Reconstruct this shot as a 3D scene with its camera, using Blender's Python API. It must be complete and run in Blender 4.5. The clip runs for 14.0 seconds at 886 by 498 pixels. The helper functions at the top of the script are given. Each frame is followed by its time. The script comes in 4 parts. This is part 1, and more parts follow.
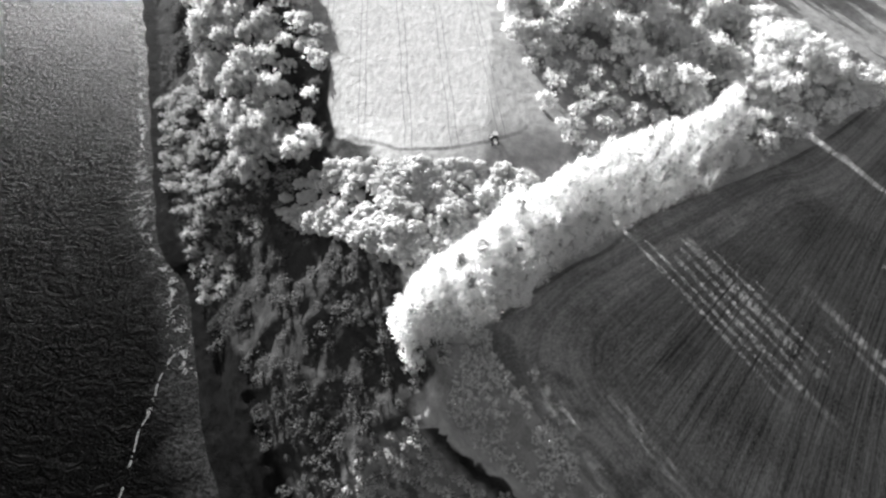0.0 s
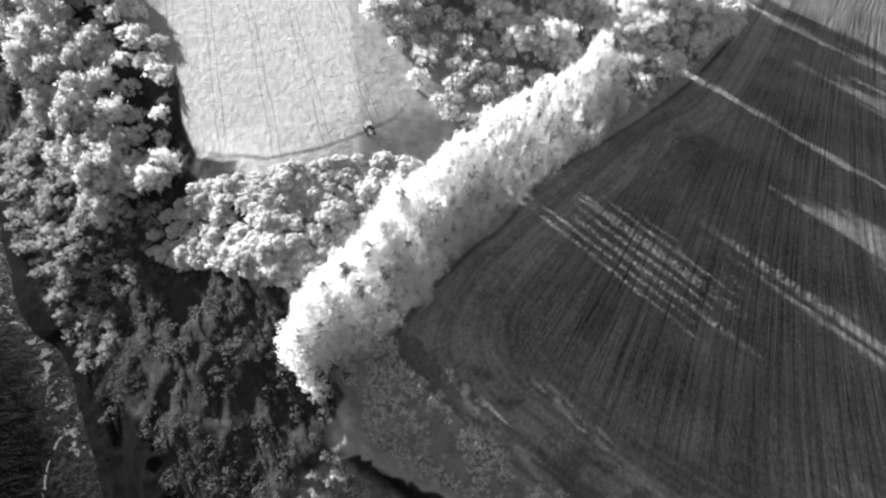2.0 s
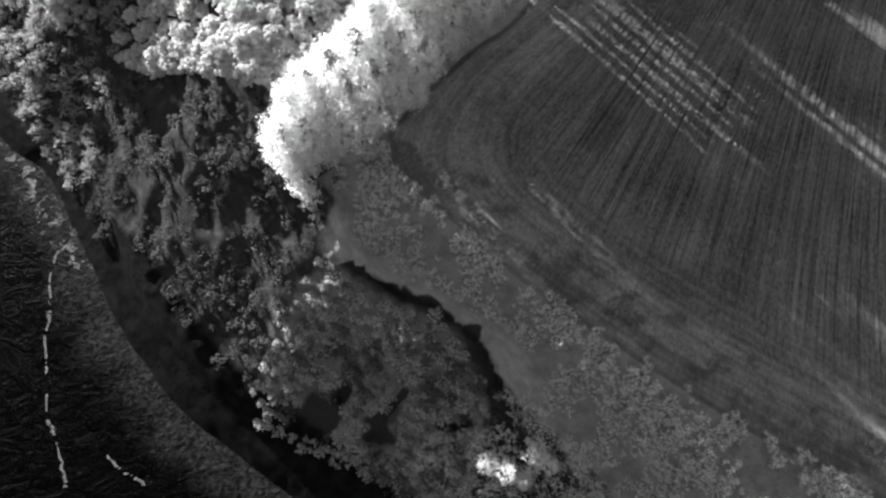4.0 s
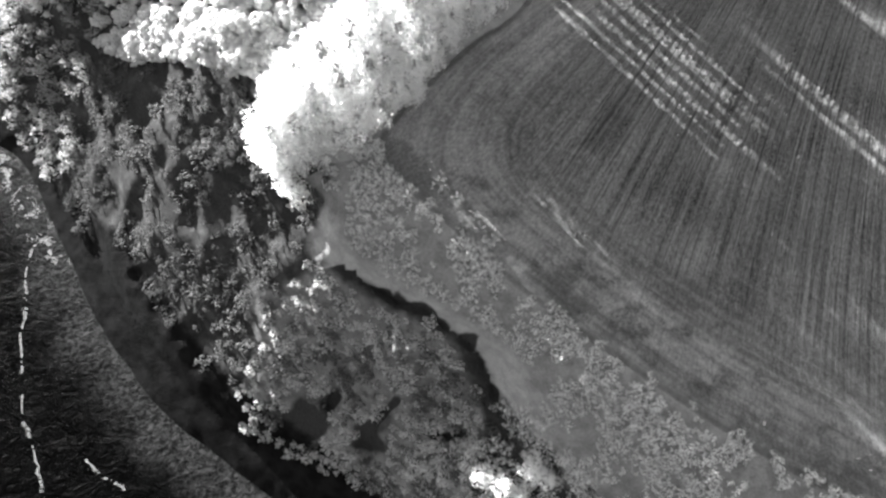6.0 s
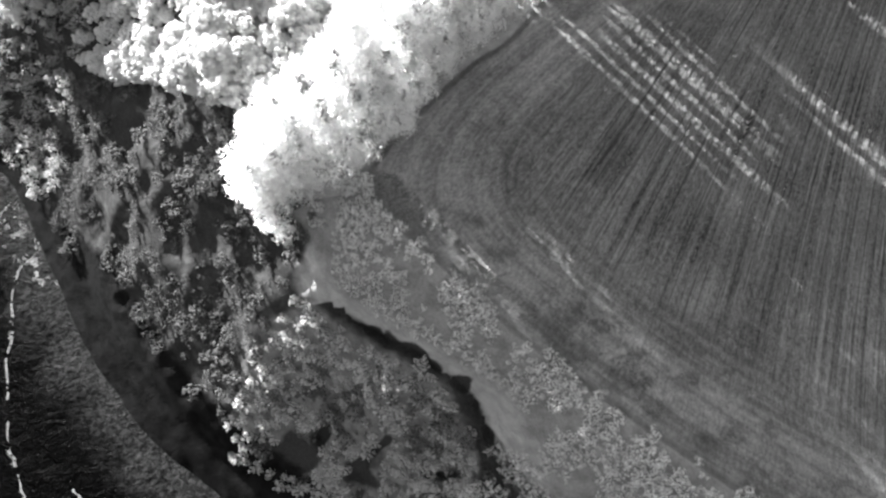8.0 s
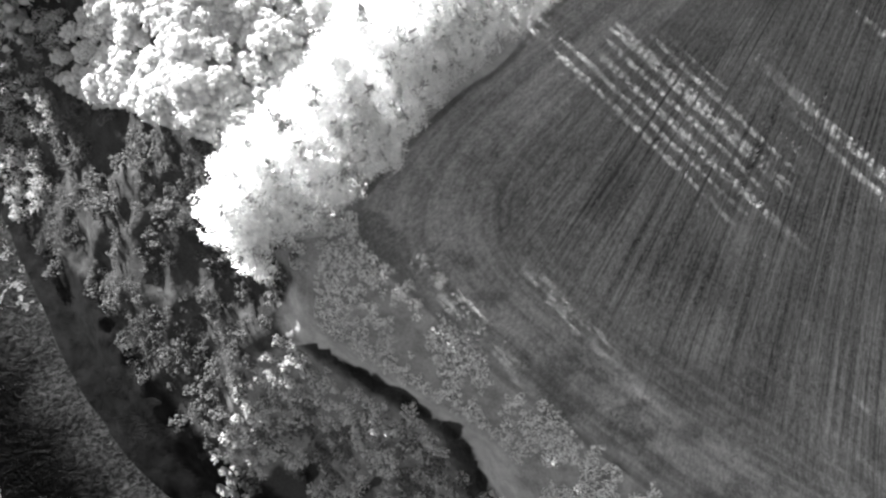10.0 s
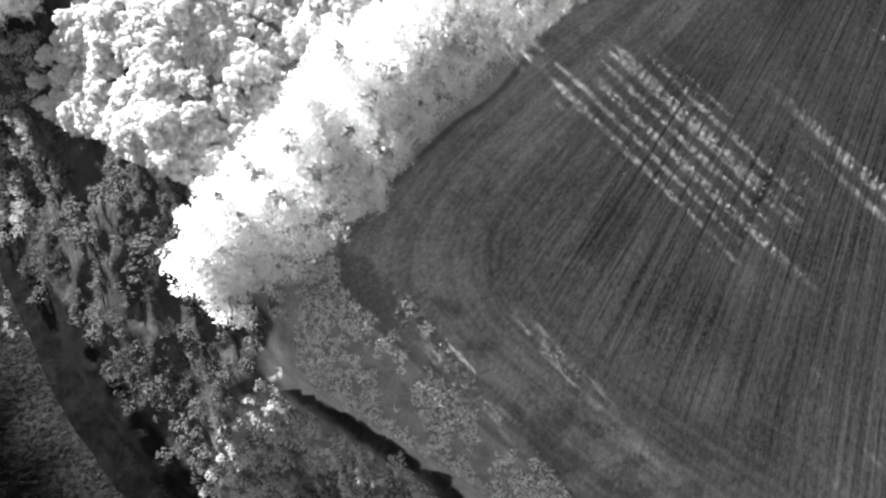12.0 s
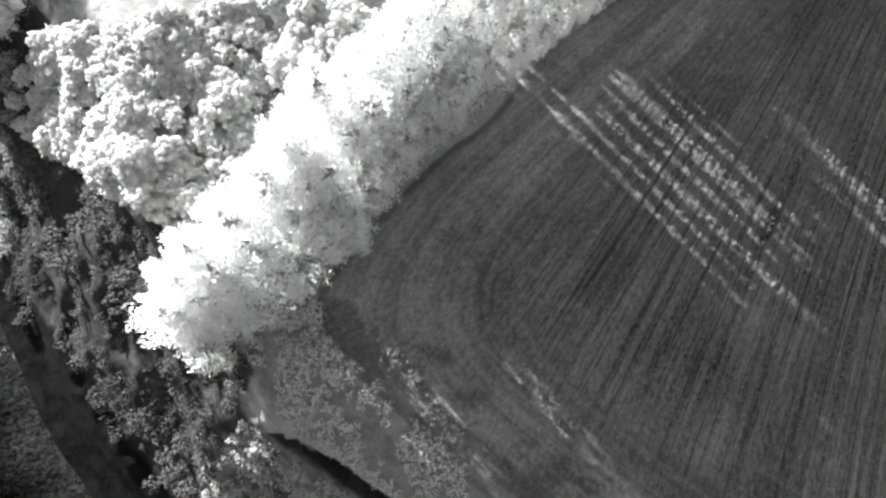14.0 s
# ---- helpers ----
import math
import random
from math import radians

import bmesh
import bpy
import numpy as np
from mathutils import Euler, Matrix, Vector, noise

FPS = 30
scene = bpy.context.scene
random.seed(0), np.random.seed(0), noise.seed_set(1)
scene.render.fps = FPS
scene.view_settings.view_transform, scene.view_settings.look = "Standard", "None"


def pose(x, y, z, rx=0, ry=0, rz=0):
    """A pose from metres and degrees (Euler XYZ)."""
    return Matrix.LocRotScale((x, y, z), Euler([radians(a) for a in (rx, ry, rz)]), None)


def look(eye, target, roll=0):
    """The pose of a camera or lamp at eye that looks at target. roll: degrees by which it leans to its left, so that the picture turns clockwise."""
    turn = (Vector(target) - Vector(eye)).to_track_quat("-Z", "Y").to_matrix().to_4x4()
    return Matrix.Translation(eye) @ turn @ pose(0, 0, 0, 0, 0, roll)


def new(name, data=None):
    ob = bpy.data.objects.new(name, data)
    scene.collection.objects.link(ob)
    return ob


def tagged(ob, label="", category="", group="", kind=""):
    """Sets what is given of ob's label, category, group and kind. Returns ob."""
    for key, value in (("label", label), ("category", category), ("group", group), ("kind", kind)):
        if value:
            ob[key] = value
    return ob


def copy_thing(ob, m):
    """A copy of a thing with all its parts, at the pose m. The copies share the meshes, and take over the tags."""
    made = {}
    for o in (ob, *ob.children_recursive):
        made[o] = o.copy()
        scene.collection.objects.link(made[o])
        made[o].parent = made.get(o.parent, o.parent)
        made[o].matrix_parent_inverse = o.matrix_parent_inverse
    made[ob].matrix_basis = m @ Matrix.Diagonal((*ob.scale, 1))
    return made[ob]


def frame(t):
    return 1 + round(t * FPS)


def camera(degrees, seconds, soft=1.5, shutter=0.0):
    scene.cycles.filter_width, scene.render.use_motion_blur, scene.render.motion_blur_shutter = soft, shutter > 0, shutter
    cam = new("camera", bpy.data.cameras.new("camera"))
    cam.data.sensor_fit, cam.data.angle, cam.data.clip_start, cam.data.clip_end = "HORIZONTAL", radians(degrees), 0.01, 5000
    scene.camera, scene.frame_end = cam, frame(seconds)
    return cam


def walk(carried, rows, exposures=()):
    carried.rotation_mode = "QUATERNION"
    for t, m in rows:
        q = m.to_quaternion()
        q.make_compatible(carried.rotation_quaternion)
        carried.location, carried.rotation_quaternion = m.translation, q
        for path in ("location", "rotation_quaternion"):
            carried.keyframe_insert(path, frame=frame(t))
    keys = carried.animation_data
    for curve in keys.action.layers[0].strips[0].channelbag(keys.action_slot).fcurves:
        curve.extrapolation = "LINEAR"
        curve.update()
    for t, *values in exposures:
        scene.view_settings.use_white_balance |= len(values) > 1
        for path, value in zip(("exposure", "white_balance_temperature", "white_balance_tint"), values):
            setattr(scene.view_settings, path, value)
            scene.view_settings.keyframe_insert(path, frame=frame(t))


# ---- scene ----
# ---- the camera and its flight ----
cam = camera(82.50, 14.0, soft=2.4)
ROWS = [
    (0.0, 1.908, 4.889, 96.467, 34.359, -6.413, 5.098),
    (0.5, 6.326, 7.663, 94.556, 35.051, -6.166, -0.109),
    (1.0, 10.291, 9.823, 93.312, 35.691, -5.974, -6.198),
    (1.5, 12.147, 11.118, 92.365, 35.990, -5.702, -7.973),
    (2.0, 12.856, 11.285, 90.552, 34.827, -5.670, -8.420),
    (2.5, 13.134, 9.952, 87.750, 31.264, -5.796, -8.250),
    (3.0, 13.271, 7.355, 84.632, 27.117, -5.965, -7.847),
    (3.5, 13.438, 4.679, 82.331, 22.672, -6.147, -7.441),
    (3.7, 13.547, 4.219, 81.749, 20.735, -6.155, -7.493),
    (4.3, 13.587, 5.648, 80.429, 18.193, -6.553, -7.450),
    (5.0, 13.625, 6.993, 79.187, 17.236, -7.100, -7.177),
    (5.8, 13.665, 8.423, 77.867, 17.489, -7.457, -7.010),
    (6.0, 13.931, 9.106, 77.552, 17.542, -7.406, -6.917),
    (6.5, 14.942, 11.224, 76.995, 17.298, -7.242, -6.700),
    (7.0, 15.835, 13.365, 76.604, 17.003, -7.087, -6.615),
    (7.5, 16.671, 15.510, 76.161, 16.757, -6.885, -6.545),
    (8.0, 17.537, 17.573, 75.717, 16.588, -6.792, -6.520),
    (10.5, 22.120, 28.260, 73.580, 15.230, -6.123, -6.415),
    (11.0, 23.063, 30.405, 73.220, 14.957, -5.980, -6.404),
    (11.5, 24.010, 32.604, 72.796, 14.687, -5.786, -6.455),
    (12.0, 25.002, 34.726, 72.413, 14.386, -5.644, -6.475),
    (12.5, 25.905, 36.740, 71.973, 14.113, -5.530, -6.445),
    (13.0, 26.838, 38.721, 71.523, 13.832, -5.348, -6.423),
    (13.5, 27.697, 40.680, 71.117, 13.512, -5.241, -6.363),
    (14.0, 28.525, 42.658, 70.664, 13.152, -5.096, -6.183),
]
EXPOSURES = [(0.0, 1.9), (2.0, 1.75), (3.0, 1.35), (3.7, 1.5), (5.8, 2.85), (11.0, 2.65), (14.0, 2.35)]
walk(cam, [(t, pose(x, y, z, rx, ry, rz)) for t, x, y, z, rx, ry, rz in ROWS], EXPOSURES)

# ---- evening sun, low over the sea, and a dark infrared sky ----
SUN_FROM, SUN_UP = Vector((-0.59, 0.807, 0)).normalized(), 6.9
world = bpy.data.worlds.new("sky")
scene.world = world
world.use_nodes = True
wn, wl = world.node_tree.nodes, world.node_tree.links
sky = wn.new("ShaderNodeTexSky")
sky.sky_type, sky.sun_disc = "NISHITA", False
sky.sun_elevation, sky.sun_rotation = radians(SUN_UP), math.atan2(SUN_FROM.x, SUN_FROM.y)
grey = wn.new("ShaderNodeRGBToBW")
wl.new(sky.outputs["Color"], grey.inputs["Color"])
sky_fill = wn.new("ShaderNodeMath")
sky_fill.operation = "ADD"
sky_fill.inputs[1].default_value = 0.75  # even grey fill added over the whole sky to lift the shaded ground
wl.new(grey.outputs["Val"], sky_fill.inputs[0])
wl.new(sky_fill.outputs[0], wn["Background"].inputs["Color"])
wn["Background"].inputs["Strength"].default_value = 0.042

sun = new("sun", bpy.data.lights.new("sun", "SUN"))
sun.data.energy, sun.data.angle = 5.0, radians(0.5)
sun_at = SUN_FROM * math.cos(radians(SUN_UP)) + Vector((0, 0, math.sin(radians(SUN_UP))))
sun.matrix_world = look(sun_at * 300, (0, 0, 0))

# ---- materials: everything in greys, as an infrared film shows it ----
def shader(name):
    m = bpy.data.materials.new(name)
    m.use_nodes = True
    nodes, links = m.node_tree.nodes, m.node_tree.links
    nodes.remove(nodes["Principled BSDF"])
    return m, nodes, links, nodes["Material Output"]


class Net:
    """Short calls for building one material's nodes."""

    def __init__(self, name):
        self.m, self.n, self.l, self.out = shader(name)

    def put(self, socket, value):
        if hasattr(value, "is_output"):
            self.l.new(value, socket)
        else:
            socket.default_value = value

    def attr(self, name):
        a = self.n.new("ShaderNodeAttribute")
        a.attribute_name = name
        return a.outputs["Fac"]

    def place(self):
        return self.n.new("ShaderNodeNewGeometry").outputs["Position"]

    def vec(self, x, y, z=0.0):
        c = self.n.new("ShaderNodeCombineXYZ")
        for s, v in zip(c.inputs, (x, y, z)):
            self.put(s, v)
        return c.outputs[0]

    def scaled(self, v, s):
        n = self.n.new("ShaderNodeVectorMath")
        n.operation = "MULTIPLY"
        self.put(n.inputs[0], v)
        self.put(n.inputs[1], s)
        return n.outputs[0]

    def noise(self, v, scale, detail=3.0, rough_=0.55, warp=0.0):
        n = self.n.new("ShaderNodeTexNoise")
        self.put(n.inputs["Vector"], v)
        for k, x in (("Scale", scale), ("Detail", detail), ("Roughness", rough_), ("Distortion", warp)):
            n.inputs[k].default_value = x
        return n.outputs["Fac"]

    def math(self, op, a, b=0.0, c=0.0, clamp=False):
        n = self.n.new("ShaderNodeMath")
        n.operation, n.use_clamp = op, clamp
        for s, v in zip(n.inputs, (a, b, c)):
            self.put(s, v)
        return n.outputs[0]

    def span(self, v, a, b, lo=0.0, hi=1.0, smooth=True):
        n = self.n.new("ShaderNodeMapRange")
        n.interpolation_type = "SMOOTHSTEP" if smooth else "LINEAR"
        for s, x in zip(n.inputs, (v, a, b, lo, hi)):
            self.put(s, x)
        return n.outputs[0]

    def mix(self, f, a, b):
        n = self.n.new("ShaderNodeMix")
        for s, v in zip((n.inputs[0], n.inputs[2], n.inputs[3]), (f, a, b)):
            self.put(s, v)
        return n.outputs[0]

    def bump(self, h, dist, strength=1.0):
        n = self.n.new("ShaderNodeBump")
        self.put(n.inputs["Height"], h)
        n.inputs["Distance"].default_value, n.inputs["Strength"].default_value = dist, strength
        return n.outputs["Normal"]

    def surface(self, value, roughness=0.9, normal=None, specular=0.2):
        p = self.n.new("ShaderNodeBsdfPrincipled")
        self.put(p.inputs["Base Color"], (value, value, value, 1) if isinstance(value, float) else value)
        self.put(p.inputs["Roughness"], roughness)
        p.inputs["Specular IOR Level"].default_value = specular
        if normal is not None:
            self.l.new(normal, p.inputs["Normal"])
        self.l.new(p.outputs[0], self.out.inputs["Surface"])
        return self.m


def foliage(name, low, high, through_=0.4):
    """Leaves, which glow pale in the near infrared."""
    k = Net(name)
    g = k.n.new("ShaderNodeNewGeometry")
    o = k.n.new("ShaderNodeObjectInfo")
    v = k.span(g.outputs["Random Per Island"], 0, 1, low, high, smooth=False)
    v = k.math("MULTIPLY", v, k.span(o.outputs["Random"], 0, 1, 0.94, 1.0, smooth=False))
    v = k.math("MULTIPLY", v, k.span(k.noise(k.place(), 0.35, 2), 0.3, 0.7, 0.93, 1.0))
    a, b, s = k.n.new("ShaderNodeBsdfDiffuse"), k.n.new("ShaderNodeBsdfTranslucent"), k.n.new("ShaderNodeMixShader")
    for q in (a, b):
        k.l.new(v, q.inputs["Color"])
    s.inputs[0].default_value = through_
    k.l.new(a.outputs[0], s.inputs[1])
    k.l.new(b.outputs[0], s.inputs[2])
    k.l.new(s.outputs[0], k.out.inputs["Surface"])
    return k.m


def bark():
    k = Net("bark")
    p = k.place()
    h = k.noise(k.scaled(p, (6, 6, 1.2)), 1.0, 4)
    return k.surface(k.span(h, 0.3, 0.7, 0.25, 0.5), 0.95, k.bump(h, 0.03))


def soil_and_crop():
    """The ground: two crops, rough grass, the bare bluff and the beach, told apart by their edges."""
    k = Net("ground")
    p = k.place()
    crop, fard, u, v = (k.attr(a) for a in ("crop", "far_crop", "row_u", "row_v"))
    wob = k.math("MULTIPLY", k.math("SUBTRACT", k.noise(p, 0.35, 4), 0.5), 3.2)
    fine, mid, big = k.noise(p, 2.2, 5, 0.7), k.noise(p, 0.33, 4, 0.6), k.noise(p, 0.06, 3)
    # drilled rows, straight over the field and turned along its edge on the headland
    turn = k.attr("turn")
    even = k.span(k.math("ADD", crop, k.math("MULTIPLY_ADD", k.math("SUBTRACT", big, 0.5), 26.0, k.math("MULTIPLY", wob, 1.5))), 8.0, 30.0)
    def drilled(du, dv, seed, detail, rg):
        a = k.noise(k.vec(k.math("MULTIPLY", u, du), k.math("MULTIPLY", v, dv), seed), 1.0, detail, rg)
        b = k.noise(k.vec(k.math("MULTIPLY", turn, du * 0.42), 0.0, k.math("MULTIPLY", big, 1.2)), 1.0, detail, rg)
        return k.mix(even, k.mix(0.25, b, mid), a)
    rows, rows2, ridge = drilled(0.8, 0.016, 0.0, 4, 0.7), drilled(2.6, 0.06, 5.0, 3, 0.65), drilled(0.62, 0.05, 2.0, 2, 0.5)
    tufts = k.noise(p, 3.4, 4, 0.85)
    clumps = k.noise(k.vec(k.math("MULTIPLY", u, 1.5), k.math("MULTIPLY", v, 0.8), 3.0), 1.0, 3, 0.6)
    tufts = k.math("ADD", k.math("MULTIPLY", tufts, 0.6), k.math("MULTIPLY", clumps, 0.5))
    relief = k.math("ADD", k.math("MULTIPLY", rows, 0.8), k.math("ADD", k.math("MULTIPLY", rows2, 0.55), k.math("MULTIPLY", tufts, 1.0)))
    furrow = k.span(k.noise(k.vec(k.math("MULTIPLY", u, 1.5), k.math("MULTIPLY", v, 0.014), 9.0), 1.0, 2, 0.5), 0.36, 0.42, 0.6, 1.0)
    furrow = k.mix(even, 1.0, furrow)
    c_crop = k.math("ADD", k.math("MULTIPLY", k.span(relief, 0.95, 1.5, k.mix(even, 0.17, 0.1), k.mix(even, 0.4, 0.45)), furrow), k.math("MULTIPLY", k.math("SUBTRACT", big, 0.5), 0.36))
    c_crop = k.math("MULTIPLY", c_crop, k.span(k.math("ADD", crop, k.math("MULTIPLY", wob, 4.0)), 4.0, 26.0, 1.12, 1.0))
    grain = k.math("MULTIPLY", k.noise(p, 7.0, 4, 0.8), k.noise(k.vec(k.math("MULTIPLY", u, 2.2), k.math("MULTIPLY", v, 1.1), 7.0), 1.0, 3, 0.7))
    c_crop = k.math("MULTIPLY", c_crop, k.span(grain, 0.1, 0.42, 0.72, 1.3))
    band = k.noise(k.vec(k.math("MULTIPLY", turn, 0.3), 0.0, k.math("MULTIPLY", big, 1.0)), 1.0, 3, 0.6)
    c_crop = k.math("MULTIPLY", c_crop, k.mix(even, k.span(band, 0.35, 0.65, 0.84, 1.26), 1.0))
    tram = k.math("ABSOLUTE", k.math("MULTIPLY", k.math("SUBTRACT", k.math("FRACT", k.math("DIVIDE", k.math("ADD", u, k.math("MULTIPLY", mid, 0.5)), 10.5)), 0.5), 10.5))
    tram = k.math("MULTIPLY", k.span(k.math("ABSOLUTE", k.math("SUBTRACT", tram, 0.95)), 0.1, 0.34, 1.0, 0.0), k.span(k.noise(k.vec(k.math("MULTIPLY", u, 0.05), k.math("MULTIPLY", v, 0.02), 4.0), 1.0, 2, 0.5), 0.4, 0.55))
    c_crop = k.math("MULTIPLY", c_crop, k.mix(k.math("MULTIPLY", tram, even), 1.0, 0.64))
    c_crop = k.math("MULTIPLY", c_crop, k.span(k.math("ADD", k.attr("dark_patch"), k.math("MULTIPLY", wob, 0.9)), -1.0, 2.5, 1.0, 0.62))
    # far crop, ripe and pale
    waves = k.noise(k.scaled(p, (0.8, 0.25, 0.5)), 1.0, 4, 0.6)
    c_far = k.math("ADD", k.span(waves, 0.3, 0.7, 0.36, 0.5), k.math("MULTIPLY", k.math("SUBTRACT", fine, 0.5), 0.14))
    sep = k.n.new("ShaderNodeSeparateXYZ")
    k.l.new(p, sep.inputs[0])
    lane = k.math("ADD", k.math("MULTIPLY", sep.outputs[0], 0.98), k.math("MULTIPLY", sep.outputs[1], 0.165))
    lane = k.math("ADD", lane, k.math("MULTIPLY", k.noise(p, 0.07, 2), 2.0))
    lane = k.math("ABSOLUTE", k.math("MULTIPLY", k.math("SUBTRACT", k.math("FRACT", k.math("DIVIDE", k.math("SUBTRACT", lane, 31.6), 12.4)), 0.5), 12.4))
    wheel = k.span(k.math("ABSOLUTE", k.math("SUBTRACT", lane, 0.95)), 0.06, 0.26, 1.0, 0.0)
    wheel = k.math("MULTIPLY", wheel, k.span(k.noise(p, 0.03, 2), 0.34, 0.48))
    c_far = k.mix(wheel, c_far, k.math("MULTIPLY", c_far, 0.66))
    # a darker line along the crop's edge, strongest on its near side
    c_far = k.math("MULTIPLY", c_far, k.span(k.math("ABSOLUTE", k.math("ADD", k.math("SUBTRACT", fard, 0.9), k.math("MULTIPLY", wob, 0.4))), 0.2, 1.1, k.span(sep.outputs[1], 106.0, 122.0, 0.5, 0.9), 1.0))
    # rough grass
    c_grass = k.math("ADD", k.span(mid, 0.3, 0.7, 0.32, 0.46), k.math("MULTIPLY", k.math("SUBTRACT", fine, 0.5), 0.22))
    # bluff: clay, slips and low growth, toned near-black to carry the bluff's shade
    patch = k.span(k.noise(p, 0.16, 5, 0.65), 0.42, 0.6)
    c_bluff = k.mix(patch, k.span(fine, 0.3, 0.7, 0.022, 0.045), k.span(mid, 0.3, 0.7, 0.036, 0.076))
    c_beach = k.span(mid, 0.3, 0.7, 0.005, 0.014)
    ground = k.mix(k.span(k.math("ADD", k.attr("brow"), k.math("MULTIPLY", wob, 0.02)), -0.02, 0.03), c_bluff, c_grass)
    c_bench = k.math("ADD", k.span(mid, 0.3, 0.7, 0.13, 0.24), k.math("MULTIPLY", k.math("SUBTRACT", fine, 0.5), 0.16))
    ground = k.mix(k.span(k.math("ADD", k.attr("bench"), k.math("MULTIPLY", wob, 0.6)), -0.6, 1.2), ground, c_bench)
    # bare clay, darkened for the shade in hollows and on the slip's face
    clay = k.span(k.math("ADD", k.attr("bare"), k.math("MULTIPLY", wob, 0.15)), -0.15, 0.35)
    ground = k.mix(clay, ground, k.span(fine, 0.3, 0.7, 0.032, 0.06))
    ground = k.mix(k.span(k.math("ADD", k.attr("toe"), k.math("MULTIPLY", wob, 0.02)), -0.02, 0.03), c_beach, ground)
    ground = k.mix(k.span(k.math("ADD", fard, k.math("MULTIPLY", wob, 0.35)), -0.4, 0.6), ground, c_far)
    ground = k.mix(k.span(k.math("ADD", crop, k.math("MULTIPLY", wob, 1.6)), -3.0, 3.0), ground, c_crop)
    c_rank = k.math("ADD", k.span(mid, 0.3, 0.7, 0.2, 0.32), k.math("MULTIPLY", k.math("SUBTRACT", fine, 0.5), 0.3))
    ground = k.mix(k.math("MULTIPLY", k.span(k.math("ADD", k.attr("rank_growth"), k.math("MULTIPLY", wob, 0.7)), -0.8, 1.2), k.span(k.math("ADD", crop, k.math("MULTIPLY", wob, 1.6)), -3.0, 3.0, 1.0, 0.0)), ground, c_rank)
    is_crop = k.span(crop, -0.5, 1.0)
    relief = k.math("MULTIPLY_ADD", ridge, 2.3, relief)
    h = k.math("ADD", k.math("MULTIPLY", relief, k.math("MULTIPLY", is_crop, 1.5)), k.math("ADD", k.math("MULTIPLY", fine, 0.5), mid))
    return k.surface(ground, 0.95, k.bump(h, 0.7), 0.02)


def sea_water():
    """Clear dark water, clouded with silt towards the shore."""
    k = Net("sea_water")
    p = k.place()
    swell = k.noise(k.scaled(p, (0.2, 0.26, 1)), 1.0, 4, 0.6, 1.6)
    chop = k.noise(k.scaled(p, (0.85, 0.95, 1)), 1.0, 5, 0.72, 0.8)
    h = k.math("ADD", k.math("MULTIPLY", swell, 1.4), k.math("MULTIPLY", chop, 0.7))
    off = k.math("ADD", k.attr("off_shore"), k.math("MULTIPLY", k.math("SUBTRACT", k.noise(p, 0.09, 4), 0.5), 22.0))
    silt = k.span(off, 0.0, 14.0, 0.032, 0.0015)
    n = k.bump(h, 0.6)
    body, gloss, both = k.n.new("ShaderNodeBsdfDiffuse"), k.n.new("ShaderNodeBsdfGlossy"), k.n.new("ShaderNodeAddShader")
    # crests lightened and troughs darkened in the colour, for glints on the chop
    k.put(body.inputs["Color"], k.math("MULTIPLY", silt, k.span(chop, 0.38, 0.64, 0.3, 1.8)))
    fresnel = k.n.new("ShaderNodeFresnel")
    fresnel.inputs["IOR"].default_value = 1.33
    k.put(gloss.inputs["Color"], k.math("MAXIMUM", k.math("MULTIPLY_ADD", fresnel.outputs[0], 0.24, -0.0036), 0.0006))
    gloss.inputs["Roughness"].default_value = 0.3
    for q in (body, gloss):
        k.l.new(n, q.inputs["Normal"])
    k.l.new(body.outputs[0], both.inputs[0])
    k.l.new(gloss.outputs[0], both.inputs[1])
    k.l.new(both.outputs[0], k.out.inputs["Surface"])
    return k.m


def foam():
    k = Net("foam")
    return k.surface(k.span(k.noise(k.place(), 3.0, 4), 0.3, 0.7, 0.25, 0.6), 0.8)


def plain(name, value, roughness, metal=0.0):
    """Paint, rubber or glass with a little dust on it."""
    k = Net(name)
    dust = k.noise(k.place(), 2.5, 4)
    m = k.surface(k.span(dust, 0.35, 0.7, value, value * 0.75 + 0.06), k.span(dust, 0.3, 0.7, roughness, min(1.0, roughness + 0.25)))
    m.node_tree.nodes["Principled BSDF"].inputs["Metallic"].default_value = metal
    return m


PAINT, RUBBER, CAB_GLASS, STEEL = plain("pale_paint", 0.75, 0.35), plain("tyre_rubber", 0.04, 0.85), plain("dark_glass", 0.03, 0.08), plain("dull_steel", 0.4, 0.5, 0.8)
LEAF_POPLAR = foliage("leaf_poplar", 0.92, 0.98, 0.8)
LEAF_PALE = foliage("leaf_pale", 0.93, 0.98, 0.62)
LEAF_BRIGHT = foliage("leaf_bright", 0.66, 0.86, 0.55)
LEAF_THICKET = foliage("leaf_thicket", 0.74, 0.88, 0.5)
LEAF_CROP = foliage("leaf_crop", 0.24, 0.42, 0.4)
LEAF_BENCH = foliage("leaf_bench", 0.6, 0.85, 0.5)
LEAF_WEED = foliage("leaf_weed", 0.72, 0.92, 0.4)
# leaves on the bluff: its shade is put into these darker tones
LEAF_SHADED = foliage("leaf_shaded", 0.15, 0.23, 0.45)
LEAF_SCRUB = foliage("leaf_scrub", 0.38, 0.58, 0.5)
LEAF_DULL = foliage("leaf_dull", 0.09, 0.18, 0.35)
BARK, GROUND, WATER, FOAM = bark(), soil_and_crop(), sea_water(), foam()

# ---- the lie of the land ----
SEA = -60.0
